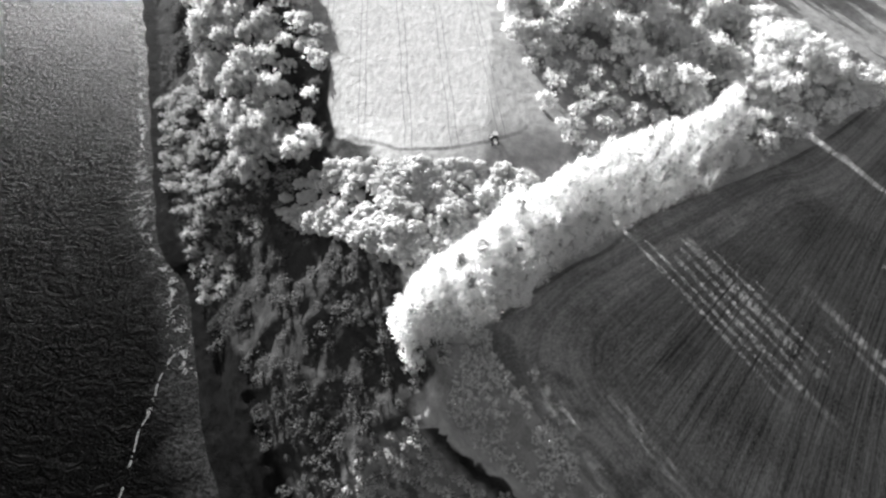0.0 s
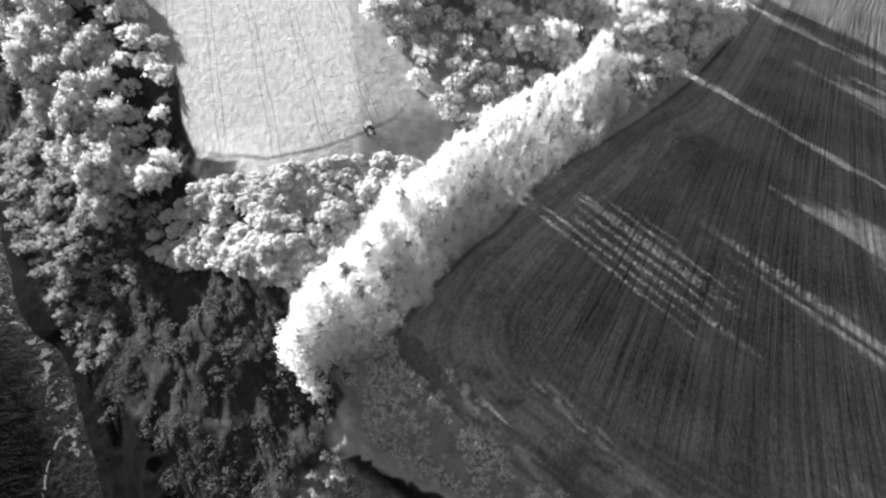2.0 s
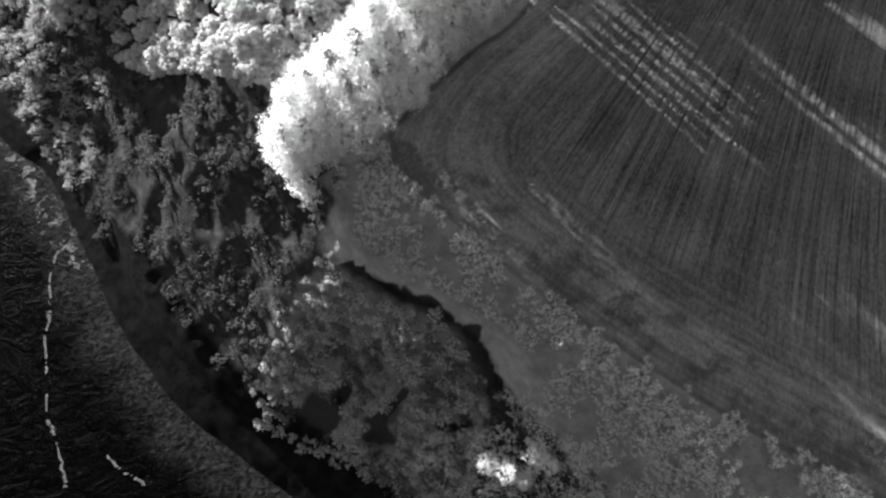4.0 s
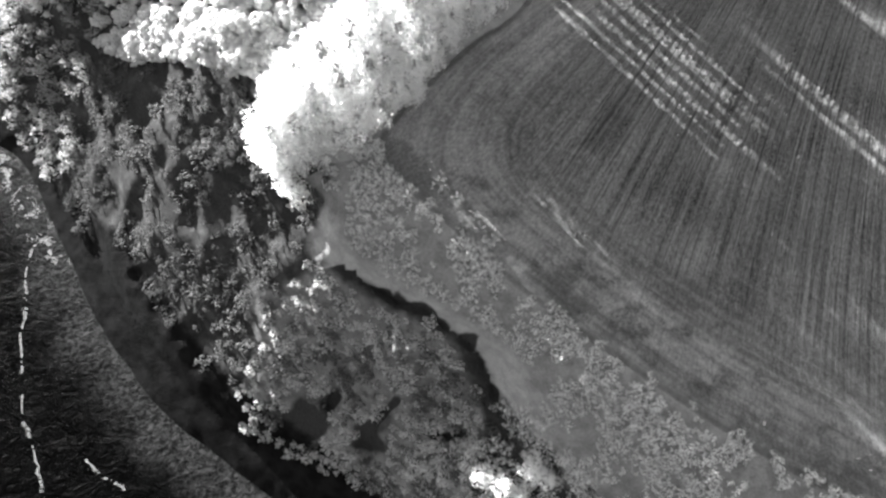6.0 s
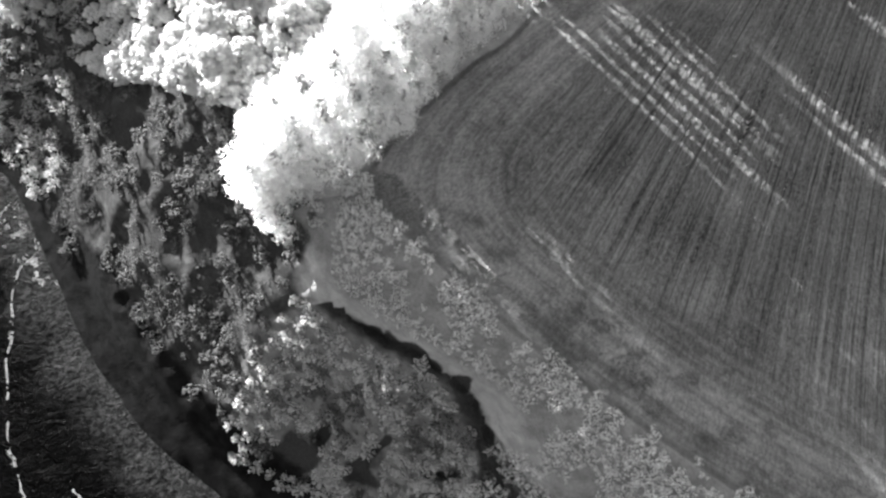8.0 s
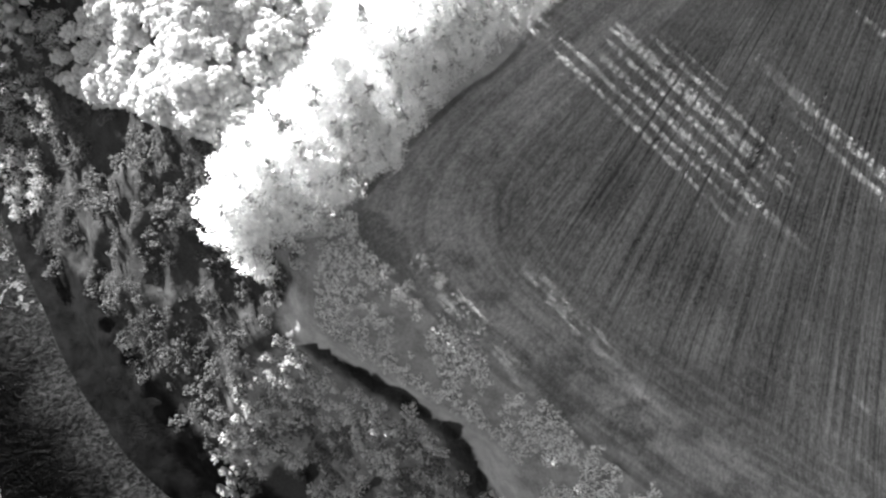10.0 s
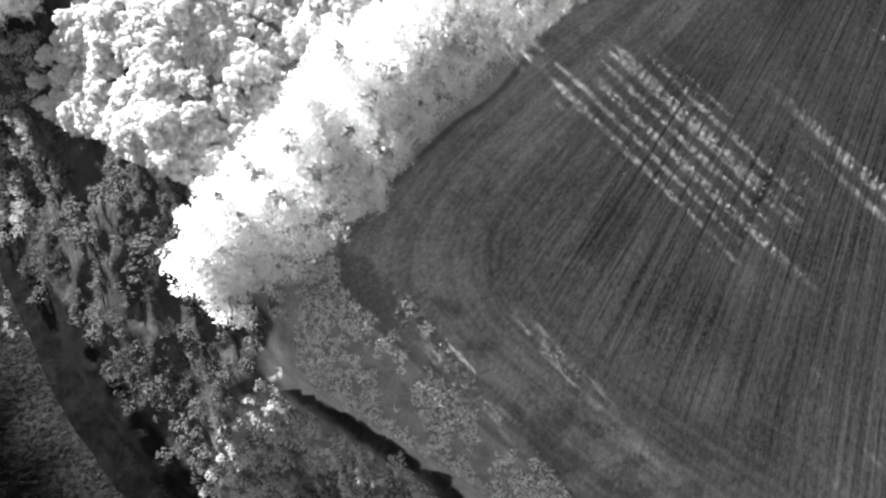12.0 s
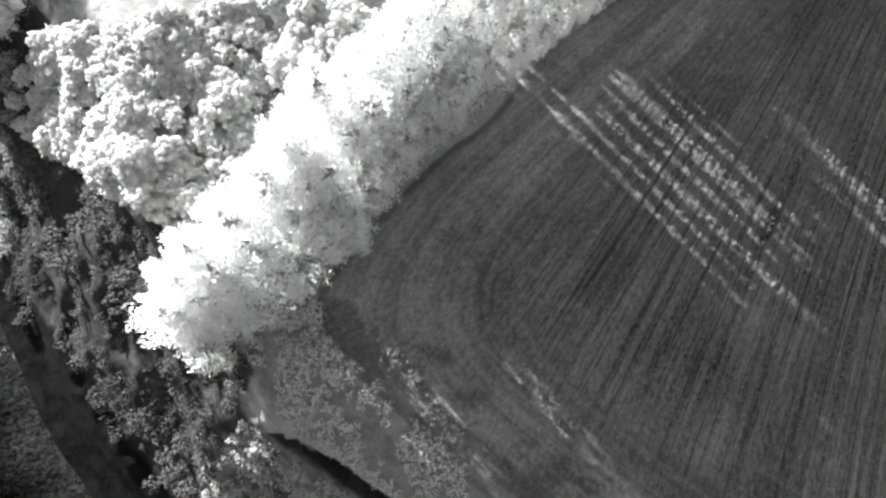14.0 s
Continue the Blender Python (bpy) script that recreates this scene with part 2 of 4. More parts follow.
# curves in plan, from the near end up the coast
SHORE = [(115, -125), (55, -72), (12, -31), (-21, -1), (-39, 16), (-53, 36), (-61, 53), (-67, 66), (-76, 84), (-89, 96), (-106, 130), (-127, 178), (-153, 235), (-230, 400), (-420, 800), (-900, 2000)]
CREST = [(185, -120), (106, -60), (75, -23), (57, 0), (48, 13), (41, 22), (33, 29), (22, 37), (15, 44), (10, 52), (3, 61), (-3, 72), (-7, 86), (-11, 100), (-22, 124), (-38, 152), (-62, 192), (-125, 330), (-300, 720), (-760, 1900)]
SCARP = [(6, 38), (13, 31.5), (20, 26), (24.5, 23), (29.5, 19), (33.5, 14.5), (35.5, 8.5), (35, 3), (33, -4)]
CROP_EDGE = [(255, -160), (135, -52), (95, -20), (76, -7), (61, 5), (45, 19), (36, 28), (26, 39.5), (19.5, 46), (18, 51), (21.5, 57), (30.5, 66), (38.5, 73), (46, 78), (61, 92.5), (92, 111.5), (117, 129), (142, 151), (170, 179), (230, 240), (350, 390)]


def spline(points, step=1.5):
    """A smooth curve through plan points."""
    p = np.array(points, float)
    p = np.vstack([2 * p[0] - p[1], p, 2 * p[-1] - p[-2]])
    out = []
    for a, b, c, d in zip(p[:-3], p[1:-2], p[2:-1], p[3:]):
        n = int(min(40, max(2, np.hypot(*(c - b)) / step)))
        u = (np.arange(n) / n)[:, None]
        out.append(0.5 * (2 * b + (c - a) * u + (2 * a - 5 * b + 4 * c - d) * u**2 + (3 * b - a - 3 * c + d) * u**3))
    return np.vstack(out + [p[-2:-1]])


def beside(curve, x, y):
    """Signed distance from a curve: plus to the right of its way."""
    best, sign = np.full(x.shape, 1e18), np.ones(x.shape)
    for a, b in zip(curve[:-1], curve[1:]):
        d = b - a
        u = np.clip(((x - a[0]) * d[0] + (y - a[1]) * d[1]) / (d @ d), 0, 1)
        ex, ey = x - a[0] - u * d[0], y - a[1] - u * d[1]
        q = ex * ex + ey * ey
        near = q < best
        best = np.where(near, q, best)
        sign = np.where(near, np.sign(d[1] * ex - d[0] * ey), sign)
    return np.sqrt(best) * np.where(sign == 0, 1, sign)


def hashed(i, j, seed):
    h = (i * 374761393 + j * 668265263 + seed * 974634777) & 0x7FFFFFFF
    h = ((h ^ (h >> 13)) * 1274126177) & 0x7FFFFFFF
    return ((h ^ (h >> 16)) & 0xFFFF) / 65535.0


def rough(x, y, size, seed=0):
    """Smooth noise from -1 to 1 at one scale."""
    x, y = np.asarray(x, float) / size, np.asarray(y, float) / size
    i, j = np.floor(x).astype(np.int64), np.floor(y).astype(np.int64)
    u, v = x - i, y - j
    u, v = u * u * (3 - 2 * u), v * v * (3 - 2 * v)
    a, b = hashed(i, j, seed), hashed(i + 1, j, seed)
    c, d = hashed(i, j + 1, seed), hashed(i + 1, j + 1, seed)
    return 2 * (a + (b - a) * u + (c - a) * v + (a - b - c + d) * u * v) - 1


def ease(a, b, x):
    u = np.clip((x - a) / (b - a), 0, 1)
    return u * u * (3 - 2 * u)


SHORE_LINE, CREST_LINE, CROP_LINE, SCARP_LINE = spline(SHORE), spline(CREST), spline(CROP_EDGE), spline(SCARP)
PROFILE = [(-1.0, -90), (-0.2, -64), (0.0, -60.4), (0.07, -58.5), (0.15, -57), (0.22, -52.5), (0.33, -47), (0.5, -33), (0.64, -25), (0.78, -16.5), (0.84, -11.5), (0.9, -6.0), (0.97, -1.2), (1.02, 0.0), (1.6, 0.0)]


# bare hollows and slips on the bluff, coloured dark for shade: middle and reach in plan
HOLLOWS = [(-2, 9.5, 6.0, 5.0), (12.5, 4, 4.0, 5), (28, 2, 4.5, 2.2), (5, 12, 2.4, 3.2), (16, 7, 2.2, 3.6), (-6, -3, 7, 2.5), (-29, 80, 5, 4), (-17, 68, 3.5, 6), (-2, 45, 3, 3), (-42, 46, 5, 3), (-21, 17, 3, 4), (-54, 61, 5, 7), (-27, 62, 3, 7), (-14, 52, 3, 6), (-66, 88, 4, 5)]


PITS = [(5, 12, 2.8, 3.6), (15.8, 7, 2.4, 4.0), (11, 0.5, 2.6, 4.2), (29, 2.6, 4.6, 2.6)]  # steep gullies cut into the bench


def bare(x, y):
    """How deep a place lies in a hollow or on the slip's face, above 0."""
    x, y = np.asarray(x, float), np.asarray(y, float)
    wx, wy = x + 2.6 * rough(x, y, 5.5, 51) + 1.1 * rough(x, y, 2.0, 53), y + 2.6 * rough(x, y, 5.5, 52) + 1.1 * rough(x, y, 2.0, 54)
    deep = np.full(x.shape, -3.0)
    for cx, cy, rx, ry in HOLLOWS:
        deep = np.maximum(deep, 1 - ((wx - cx) / rx) ** 2 - ((wy - cy) / ry) ** 2)
    drop = -beside(SCARP_LINE, x, y)
    face = np.minimum(drop + 0.3, 1.9 + 1.5 * rough(x, y, 4.0, 55) + 0.8 * rough(x, y, 1.7, 56) - drop) - 3 * (1 - ease(4, 10, y) * ease(35, 29, y))
    return np.maximum(deep, face)


def land(x, y):
    """Height of the ground, with the share of the way up the bluff and the distance inside the crop."""
    x, y = np.asarray(x, float), np.asarray(y, float)
    up, back = beside(SHORE_LINE, x, y), beside(CREST_LINE, x, y)
    share = np.where((up > 0) & (back < 0), up / np.maximum(up - back, 1e-6), np.where(back >= 0, 1 + back / 100, up / 100))
    z = np.interp(share, [p[0] for p in PROFILE], [p[1] for p in PROFILE])
    # the fields behind rise inland and fall towards the sea
    far = ease(84, 118, y) * ease(70, 20, x - 0.35 * (y - 100))
    z = z + far * np.where(share > 0.7, ease(0.7, 1.05, share) * np.clip(0.2 * x, -9, 3), 0)
    hills = ease(150, 420, np.hypot(x, y)) * ease(1.0, 1.6, share)
    z = z + hills * (6 * rough(x, y, 160, 3) + 3 * rough(x, y, 70, 4))
    # gullies, ribs and slumps on the bluff
    bluff = ease(0.16, 0.3, share) * ease(0.98, 0.82, share)
    along = 0.75 * y - 0.66 * x
    z = z + bluff * (2.6 * rough(along, share * 30, 13, 5) + 1.6 * rough(x, y, 6.5, 6) + 0.7 * rough(x, y, 2.6, 7))
    z = z + ease(-0.05, 0.03, share) * ease(0.2, 0.1, share) * (0.2 * rough(x, y, 9, 61) + 0.1 * rough(x, y, 2.8, 62))
    # the head of an old slip: a steep face with a trough under it
    drop = -beside(SCARP_LINE, x, y)
    open_end = ease(3, 10, y) * ease(38, 30, y)
    z = z - open_end * np.where(drop > 0, 3.2 * ease(0, 1.1, drop) * ease(4.2, 1.2, drop), 0)
    z = z - 0.8 * ease(0.0, 0.7, bare(x, y)) * ease(0.16, 0.3, share)
    for cx, cy, rx, ry in PITS:
        z = z - 3.4 * ease(0.0, 0.45, 1 - ((x + 1.2 * rough(x, y, 3.5, 57) - cx) / rx) ** 2 - ((y + 1.2 * rough(x, y, 3.5, 58) - cy) / ry) ** 2)
    return z, share
# ---- ground and sea ----
FAR_CROP = [(-33.5, 129), (-28.5, 116), (-18.5, 107), (-9, 102), (4, 103), (16, 106.5), (25, 111.5), (28.5, 116.5), (25, 131), (19.5, 152), (13, 170), (8, 190), (-10, 203), (-44, 205), (-50, 182), (-33.5, 150), (-34.5, 139)]


def inside(poly, x, y):
    p = np.array(poly, float)
    hit = np.zeros(np.shape(x), bool)
    for (ax, ay), (bx, by) in zip(p, np.roll(p, -1, 0)):
        hit ^= ((ay > y) != (by > y)) & (x < (bx - ax) * (y - ay) / (by - ay + 1e-12) + ax)
    return hit


def within(poly, x, y):
    """Signed distance from a closed outline, plus inside."""
    p = np.array(poly + poly[:1], float)
    return np.abs(beside(p, x, y)) * np.where(inside(poly, x, y), 1, -1)


def made(name, verts, faces, mats, smooth=False):
    me = bpy.data.meshes.new(name)
    v, f = np.asarray(verts, np.float32), np.asarray(faces, np.int32)
    n = f.shape[1]
    me.vertices.add(len(v))
    me.vertices.foreach_set("co", v.ravel())
    me.loops.add(f.size)
    me.loops.foreach_set("vertex_index", f.ravel())
    me.polygons.add(len(f))
    me.polygons.foreach_set("loop_start", np.arange(0, f.size, n, dtype=np.int32))
    for m in mats:
        me.materials.append(m)
    me.polygons.foreach_set("use_smooth", np.full(len(f), smooth))
    me.update(calc_edges=True)
    return me


def spread(lo, hi, step, reach):
    """Even steps from lo to hi, then ever wider ones out to reach."""
    inner, outer, d = list(np.arange(lo, hi + 0.1, step)), [], step
    while (outer[-1] if outer else 0) < reach:
        d *= 1.22
        outer.append((outer[-1] if outer else 0) + d)
    return np.array([lo - o for o in outer[::-1]] + inner + [hi + o for o in outer])


FAN = 0.0055  # the drilled rows draw together inland

MOUND = [(-8, 35), (6, 37), (14, 32.5), (22, 26.5), (30, 20), (35, 9), (36, -4), (40, -14), (24, -16), (4, -8), (-17, 4), (-19, 15), (-12, 24)]
DARK_PATCH = [(52.5, 50.5), (62, 60.8), (66, 55), (64.5, 51), (57.5, 47.5)]  # a darker patch in the crop
LANE = spline([(6, 47), (9, 41.5), (11, 37), (17, 31.5), (21.5, 28.4), (31, 21.5), (38, 15.5), (41.5, 7), (45, -3), (52, -20), (62, -40), (90, -80)])  # where the mown grass ends
ROW_SIDE = spline([(-22, 12), (18, 51), (46, 78), (92, 111.5), (142, 151), (350, 390)])
BLUFF_SIDE = spline([(255, -160), (135, -52), (95, -20), (61, 5), (36, 28), (18, 46.5), (-22, 88)])


def build_ground():
    xs, ys = spread(-110, 150, 1.0, 2600), spread(-45, 200, 1.0, 2600)
    X, Y = np.meshgrid(xs, ys)
    x, y = X.ravel(), Y.ravel()
    z, share = land(x, y)
    crop = beside(CROP_LINE, x, y)
    z = z + np.where((crop > 0) & (crop < 200), 0.10 * rough(x, y, 9, 11), 0)
    nx, ny = len(xs), len(ys)
    i = (np.arange(ny - 1)[:, None] * nx + np.arange(nx - 1)[None]).ravel()
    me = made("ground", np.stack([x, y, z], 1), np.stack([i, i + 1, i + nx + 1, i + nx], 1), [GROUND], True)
    along, across = 0.69 * x + 0.725 * y, 0.725 * x - 0.69 * y
    fan = across * np.clip(1 + FAN * (along - 80), 0.5, 2)
    brow = share - 0.79 - 0.17 * ease(38, 48, y)
    under = beside(SCARP_LINE, x, y)
    brow = np.where((under > -0.5) & (under < 12) & (y > 6) & (y < 35), -0.1, brow)
    # distance in from the two sides of the field, rounded where they meet
    turn = -7.0 * np.logaddexp(-np.clip(beside(ROW_SIDE, x, y), -60, 300) / 7.0, -np.clip(beside(BLUFF_SIDE, x, y), -60, 300) / 7.0)
    for name, value in (("crop", crop), ("toe", share - 0.1 - 0.2 * ease(78, 50, y)), ("bare", bare(x, y)), ("brow", brow), ("far_crop", within(FAR_CROP, x, y)), ("row_u", fan), ("row_v", along), ("turn", turn), ("bench", np.minimum(within(MOUND, x, y) - 1.2, under - 0.8)), ("dark_patch", within(DARK_PATCH, x, y)), ("rank_growth", np.where((y < 50) & (crop > -40) & (crop < 30), -beside(LANE, x, y), -20))):
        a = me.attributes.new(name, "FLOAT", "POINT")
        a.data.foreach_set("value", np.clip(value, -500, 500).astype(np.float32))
    return tagged(new("ground", me), "coastal land with drilled field, pale crop, grass and clay bluff", "ground", kind="structure")


build_ground()


def build_sea():
    xs, ys = spread(-180, 60, 4.0, 3800), spread(-120, 280, 4.0, 3800)
    X, Y = np.meshgrid(xs, ys)
    x, y = X.ravel(), Y.ravel()
    nx, ny = len(xs), len(ys)
    i = (np.arange(ny - 1)[:, None] * nx + np.arange(nx - 1)[None]).ravel()
    me = made("water", np.stack([x, y, np.full(x.shape, SEA)], 1), np.stack([i, i + 1, i + nx + 1, i + nx], 1), [WATER], True)
    a = me.attributes.new("off_shore", "FLOAT", "POINT")
    a.data.foreach_set("value", np.clip(-beside(SHORE_LINE, x, y), -60, 200).astype(np.float32))
    return tagged(new("water", me), "dark rippled sea lapping at the foot of the bluff", "sea", kind="structure")


build_sea()

# ---- plants ----
ICO_V, ICO_F = None, None


def ball():
    """A coarse round body, as arrays."""
    global ICO_V, ICO_F
    if ICO_V is None:
        bm = bmesh.new()
        bmesh.ops.create_icosphere(bm, subdivisions=1, radius=1.0)
        ICO_V = np.array([v.co for v in bm.verts])
        ICO_F = np.array([[v.index for v in f.verts] for f in bm.faces])
        bm.free()
    return ICO_V, ICO_F


def leafage(rng, centres, radii, leaf, density, stretch=1.0, core=0.72, airy=False):
    """Clumps of leaves: each a shell of small blades round a dark rough body. Triangles, as arrays."""
    c, r = np.asarray(centres, float), np.asarray(radii, float)
    n = np.maximum(8, (density * r * r * (0.6 + 0.4 * stretch)).astype(int))
    who = np.repeat(np.arange(len(c)), n)
    d = rng.normal(size=(len(who), 3))
    d /= np.linalg.norm(d, axis=1, keepdims=True)
    size = np.array([1, 1, stretch])
    at = c[who] + d * size * (r[who] * (1.2 * rng.random(len(who)) ** 0.45 if airy else 0.72 + 0.36 * rng.random(len(who)) ** 1.5))[:, None]
    nrm = d * 1.1 + 0.5 * rng.normal(size=d.shape) + (0, 0, 0.2)
    nrm /= np.linalg.norm(nrm, axis=1, keepdims=True)
    t = np.cross(nrm, rng.normal(size=d.shape) + (0, 0, 0.6 * stretch))
    t /= np.linalg.norm(t, axis=1, keepdims=True)
    b = np.cross(nrm, t)
    s = (leaf * (0.55 + 0.9 * rng.random(len(who))))[:, None]
    w = s * (0.5 + 0.35 * rng.random((len(who), 1)))
    v = np.stack([at - t * w * 0.5, at - b * s * 0.75, at + t * w * 0.6, at + b * s], 1).reshape(-1, 3)
    k = 4 * np.arange(len(who))[:, None]
    f = np.vstack([k + (0, 1, 2), k + (0, 2, 3)])
    if core:
        bv, bf = ball()
        wob = 1 + 0.28 * (rng.random((len(c), len(bv), 1)) - 0.5)
        cv = (c[:, None] + bv[None] * wob * size * (core * r)[:, None, None]).reshape(-1, 3)
        cf = (bf[None] + (np.arange(len(c)) * len(bv))[:, None, None]).reshape(-1, 3) + len(v)
        v, f = np.vstack([v, cv]), np.vstack([f, cf])
    return v, f


def tube(a, b, ra, rb, sides=5):
    a, b = np.array(a, float), np.array(b, float)
    d = (b - a) / np.linalg.norm(b - a)
    s = np.cross(d, (0.3, 0.9, 0.2))
    s /= np.linalg.norm(s)
    q = np.cross(d, s)
    w = 2 * math.pi * np.arange(sides) / sides
    ring = np.cos(w)[:, None] * s + np.sin(w)[:, None] * q
    v = np.vstack([a + ring * ra, b + ring * rb])
    i = np.arange(sides)
    j = (i + 1) % sides
    return v, np.vstack([np.stack([i, j, j + sides], 1), np.stack([i, j + sides, i + sides], 1)])


def joined(pieces):
    vs, fs, k = [], [], 0
    for v, f in pieces:
        vs.append(v)
        fs.append(f + k)
        k += len(v)
    return np.vstack(vs), np.vstack(fs)


def woody(rng, height, girth, ends, sides=6, rings=7):
    """A tapered stem whose limbs grow out of its side towards given ends, in one skin."""
    lean = rng.normal(size=2) * 0.03 * height
    steps = np.linspace(-0.04, 0.92, rings)
    w = 2 * math.pi * np.arange(sides) / sides
    mid = np.stack([lean[0] * steps**2, lean[1] * steps**2, steps * height], 1)
    rad = girth * (1.25 * (1 - steps.clip(0)) + 0.06)
    v = [mid[:, None] + rad[:, None, None] * np.stack([np.cos(w), np.sin(w), 0 * w], 1)[None]]
    v = list(v[0].reshape(-1, 3))
    f = []
    for a in range(len(steps) - 1):
        for b in range(sides):
            c = (b + 1) % sides
            f += [(a * sides + b, a * sides + c, (a + 1) * sides + c), (a * sides + b, (a + 1) * sides + c, (a + 1) * sides + b)]
    for e in ends:
        a = int(np.clip(np.searchsorted(steps, e[2] / height - 0.2), 1, len(steps) - 2))
        b = int(round(math.atan2(e[1] - mid[a][1], e[0] - mid[a][0]) / (2 * math.pi) * sides)) % sides
        c = (b + 1) % sides
        k = len(v)
        base = [a * sides + b, a * sides + c, (a + 1) * sides + b]
        root = (v[base[0]] + v[base[1]] + v[base[2]]) / 3
        bend = root * 0.5 + np.array(e) * 0.5 - (0, 0, 0.04 * height)
        v += [bend + 0.22 * (v[q] - root) for q in base] + [np.array(e, float)]
        for q in range(3):
            r = (q + 1) % 3
            f += [(base[q], base[r], k + r), (base[q], k + r, k + q), (k + q, k + r, k + 3)]
    return np.array(v), np.array(f)


def plant(name, stem, crown, leaf_mat, label, category, stem_name="trunk"):
    root = tagged(new(name), label, category)
    for part_name, shape, mat in ((stem_name, stem, BARK), ("crown", crown, leaf_mat)):
        ob = new(part_name, made(part_name, *shape, [mat], part_name == "crown"))
        ob.parent = root
    return root


def poplar(seed, height, width, low=0.05, foot=None, knee=0.0, sill=0.0):
    """Narrow tree of steep plumes, leafy almost to the ground."""
    rng = np.random.default_rng(seed)
    c, r, n = [], [], int(30 + 0.95 * height * width)
    for i in range(n):
        h = low + (0.95 - low) * (i + 0.5) / n
        fill = min(1.0, 0.55 + 1.6 * h) * (1 - max(0.0, h - 0.55) ** 1.5 * 2.2)
        wide = foot if foot and sill < h * height < knee else width
        a, q = rng.random() * 6.283, math.sqrt(rng.random()) * 0.5 * wide * max(0.12, fill)
        c.append((q * math.cos(a), q * math.sin(a), h * height))
        r.append((0.4 + 0.45 * rng.random()) * (0.75 + 0.055 * wide) * (1.15 - 0.35 * h))
    crown = leafage(rng, c, r, 0.27, 46, 2.3, 0.0, True)
    ends = [c[i] for i in range(2, n, 4)]
    return plant("poplar", woody(rng, height, 0.011 * height, ends), crown, LEAF_POPLAR, "pale poplar with steep dense plumes in a field-edge row", "tree")


def broadleaf(seed, height, width, leaf=0.4, density=20, puffs=34, leaf_mat=None, name="broadleaf_tree", label="round-crowned broadleaf tree with pale clumped foliage in the wood"):
    rng = np.random.default_rng(seed)
    c, r = [], []
    for i in range(puffs):
        a = i * 2.39996 + rng.random()
        h = rng.random() ** 0.8
        out = math.sqrt(max(0.0, 1 - (1.25 * h - 0.35) ** 2)) * (0.72 + 0.4 * rng.random())
        q = 0.5 * width * out * (1 if i % 4 else 0.4)
        c.append((q * math.cos(a), q * math.sin(a), height * (0.25 + 0.68 * h) * (0.93 + 0.12 * rng.random())))
        r.append(width * (0.1 + 0.09 * rng.random()))
    crown = leafage(rng, c, r, leaf * 0.8, density, 1.0, 0.58, True)
    return plant(name, woody(rng, height * 0.8, 0.022 * height, [c[i] for i in range(0, puffs, 5)]), crown, leaf_mat or LEAF_PALE, label, "tree")


def shrub(seed, height, width, leaf=0.26, density=34, puffs=14, leaf_mat=None, core=0.0, name="shrub", airy=True, label="low rounded shrub with clumped pale foliage"):
    rng = np.random.default_rng(seed)
    c, r = [], []
    for i in range(puffs):
        a, q = i * 2.39996 + rng.random(), math.sqrt((i + 0.5) / puffs) * 0.46 * width * (0.8 + 0.4 * rng.random())
        top = height * math.sqrt(max(0.05, 1 - (2 * q / width / 1.15) ** 2))
        c.append((q * math.cos(a), q * math.sin(a), top * (0.55 + 0.3 * rng.random())))
        r.append(width * (0.1 + 0.07 * rng.random()))
    crown = leafage(rng, c, r, leaf, density, 0.9, core, airy)
    return plant(name, woody(rng, height * 0.6, 0.05, [c[i] for i in range(0, puffs, 4)], 4, 4), crown, leaf_mat or LEAF_PALE, label, "shrub", "stem")


def level(x, y):
    return float(land(np.array([x]), np.array([y]))[0][0])


def scatter(rng, poly, gap, keep=None):
    """Plan places about gap apart inside an outline."""
    p = np.array(poly, float)
    lo, hi = p.min(0), p.max(0)
    g = np.stack(np.meshgrid(np.arange(lo[0], hi[0], gap), np.arange(lo[1], hi[1], gap)), -1).reshape(-1, 2)
    g[:, 0] += gap * 0.5 * (np.round((g[:, 1] - lo[1]) / gap) % 2)
    g = g + rng.uniform(-0.42, 0.42, g.shape) * gap
    g = g[inside(poly, g[:, 0], g[:, 1])]
    z, share = land(g[:, 0], g[:, 1])
    ok = np.ones(len(g), bool) if keep is None else keep(g[:, 0], g[:, 1], share)
    return np.column_stack([g, z])[ok]


def grow(kinds, places, rng, size=(0.8, 1.25), group="", sink=0.15):
    """Stands copies of some plants at places; the first ones stand themselves."""
    for i, (x, y, z) in enumerate(places):
        s = rng.uniform(*size)
        m = pose(x, y, z - sink, rng.normal() * 2, rng.normal() * 2, rng.random() * 360) @ Matrix.Diagonal((s * rng.uniform(0.9, 1.1), s * rng.uniform(0.9, 1.1), s * rng.uniform(0.88, 1.15), 1))
        k = kinds[i % len(kinds)]
        if i < len(kinds):
            k.matrix_basis = m
            ob = k
        else:
            ob = copy_thing(kinds[i % len(kinds)], Matrix.Identity(4))
            ob.matrix_basis = m
        if group:
            tagged(ob, group=group)



def stuff(name, shapes, places, rng, size, mat, label, category):
    """Many small plants that nobody could count, joined into one mesh."""
    out = []
    for i, (x, y, z) in enumerate(places):
        v, f = shapes[i % len(shapes)]
        a, s = rng.random() * 6.283, rng.uniform(*size)
        turn = np.array([[math.cos(a), -math.sin(a), 0], [math.sin(a), math.cos(a), 0], [0, 0, rng.uniform(0.8, 1.2)]])
        out.append(((v * s) @ turn.T + (x, y, z), f))
    return tagged(new(name, made(name, *joined(out), [mat], False)), label, category, kind="stuff")


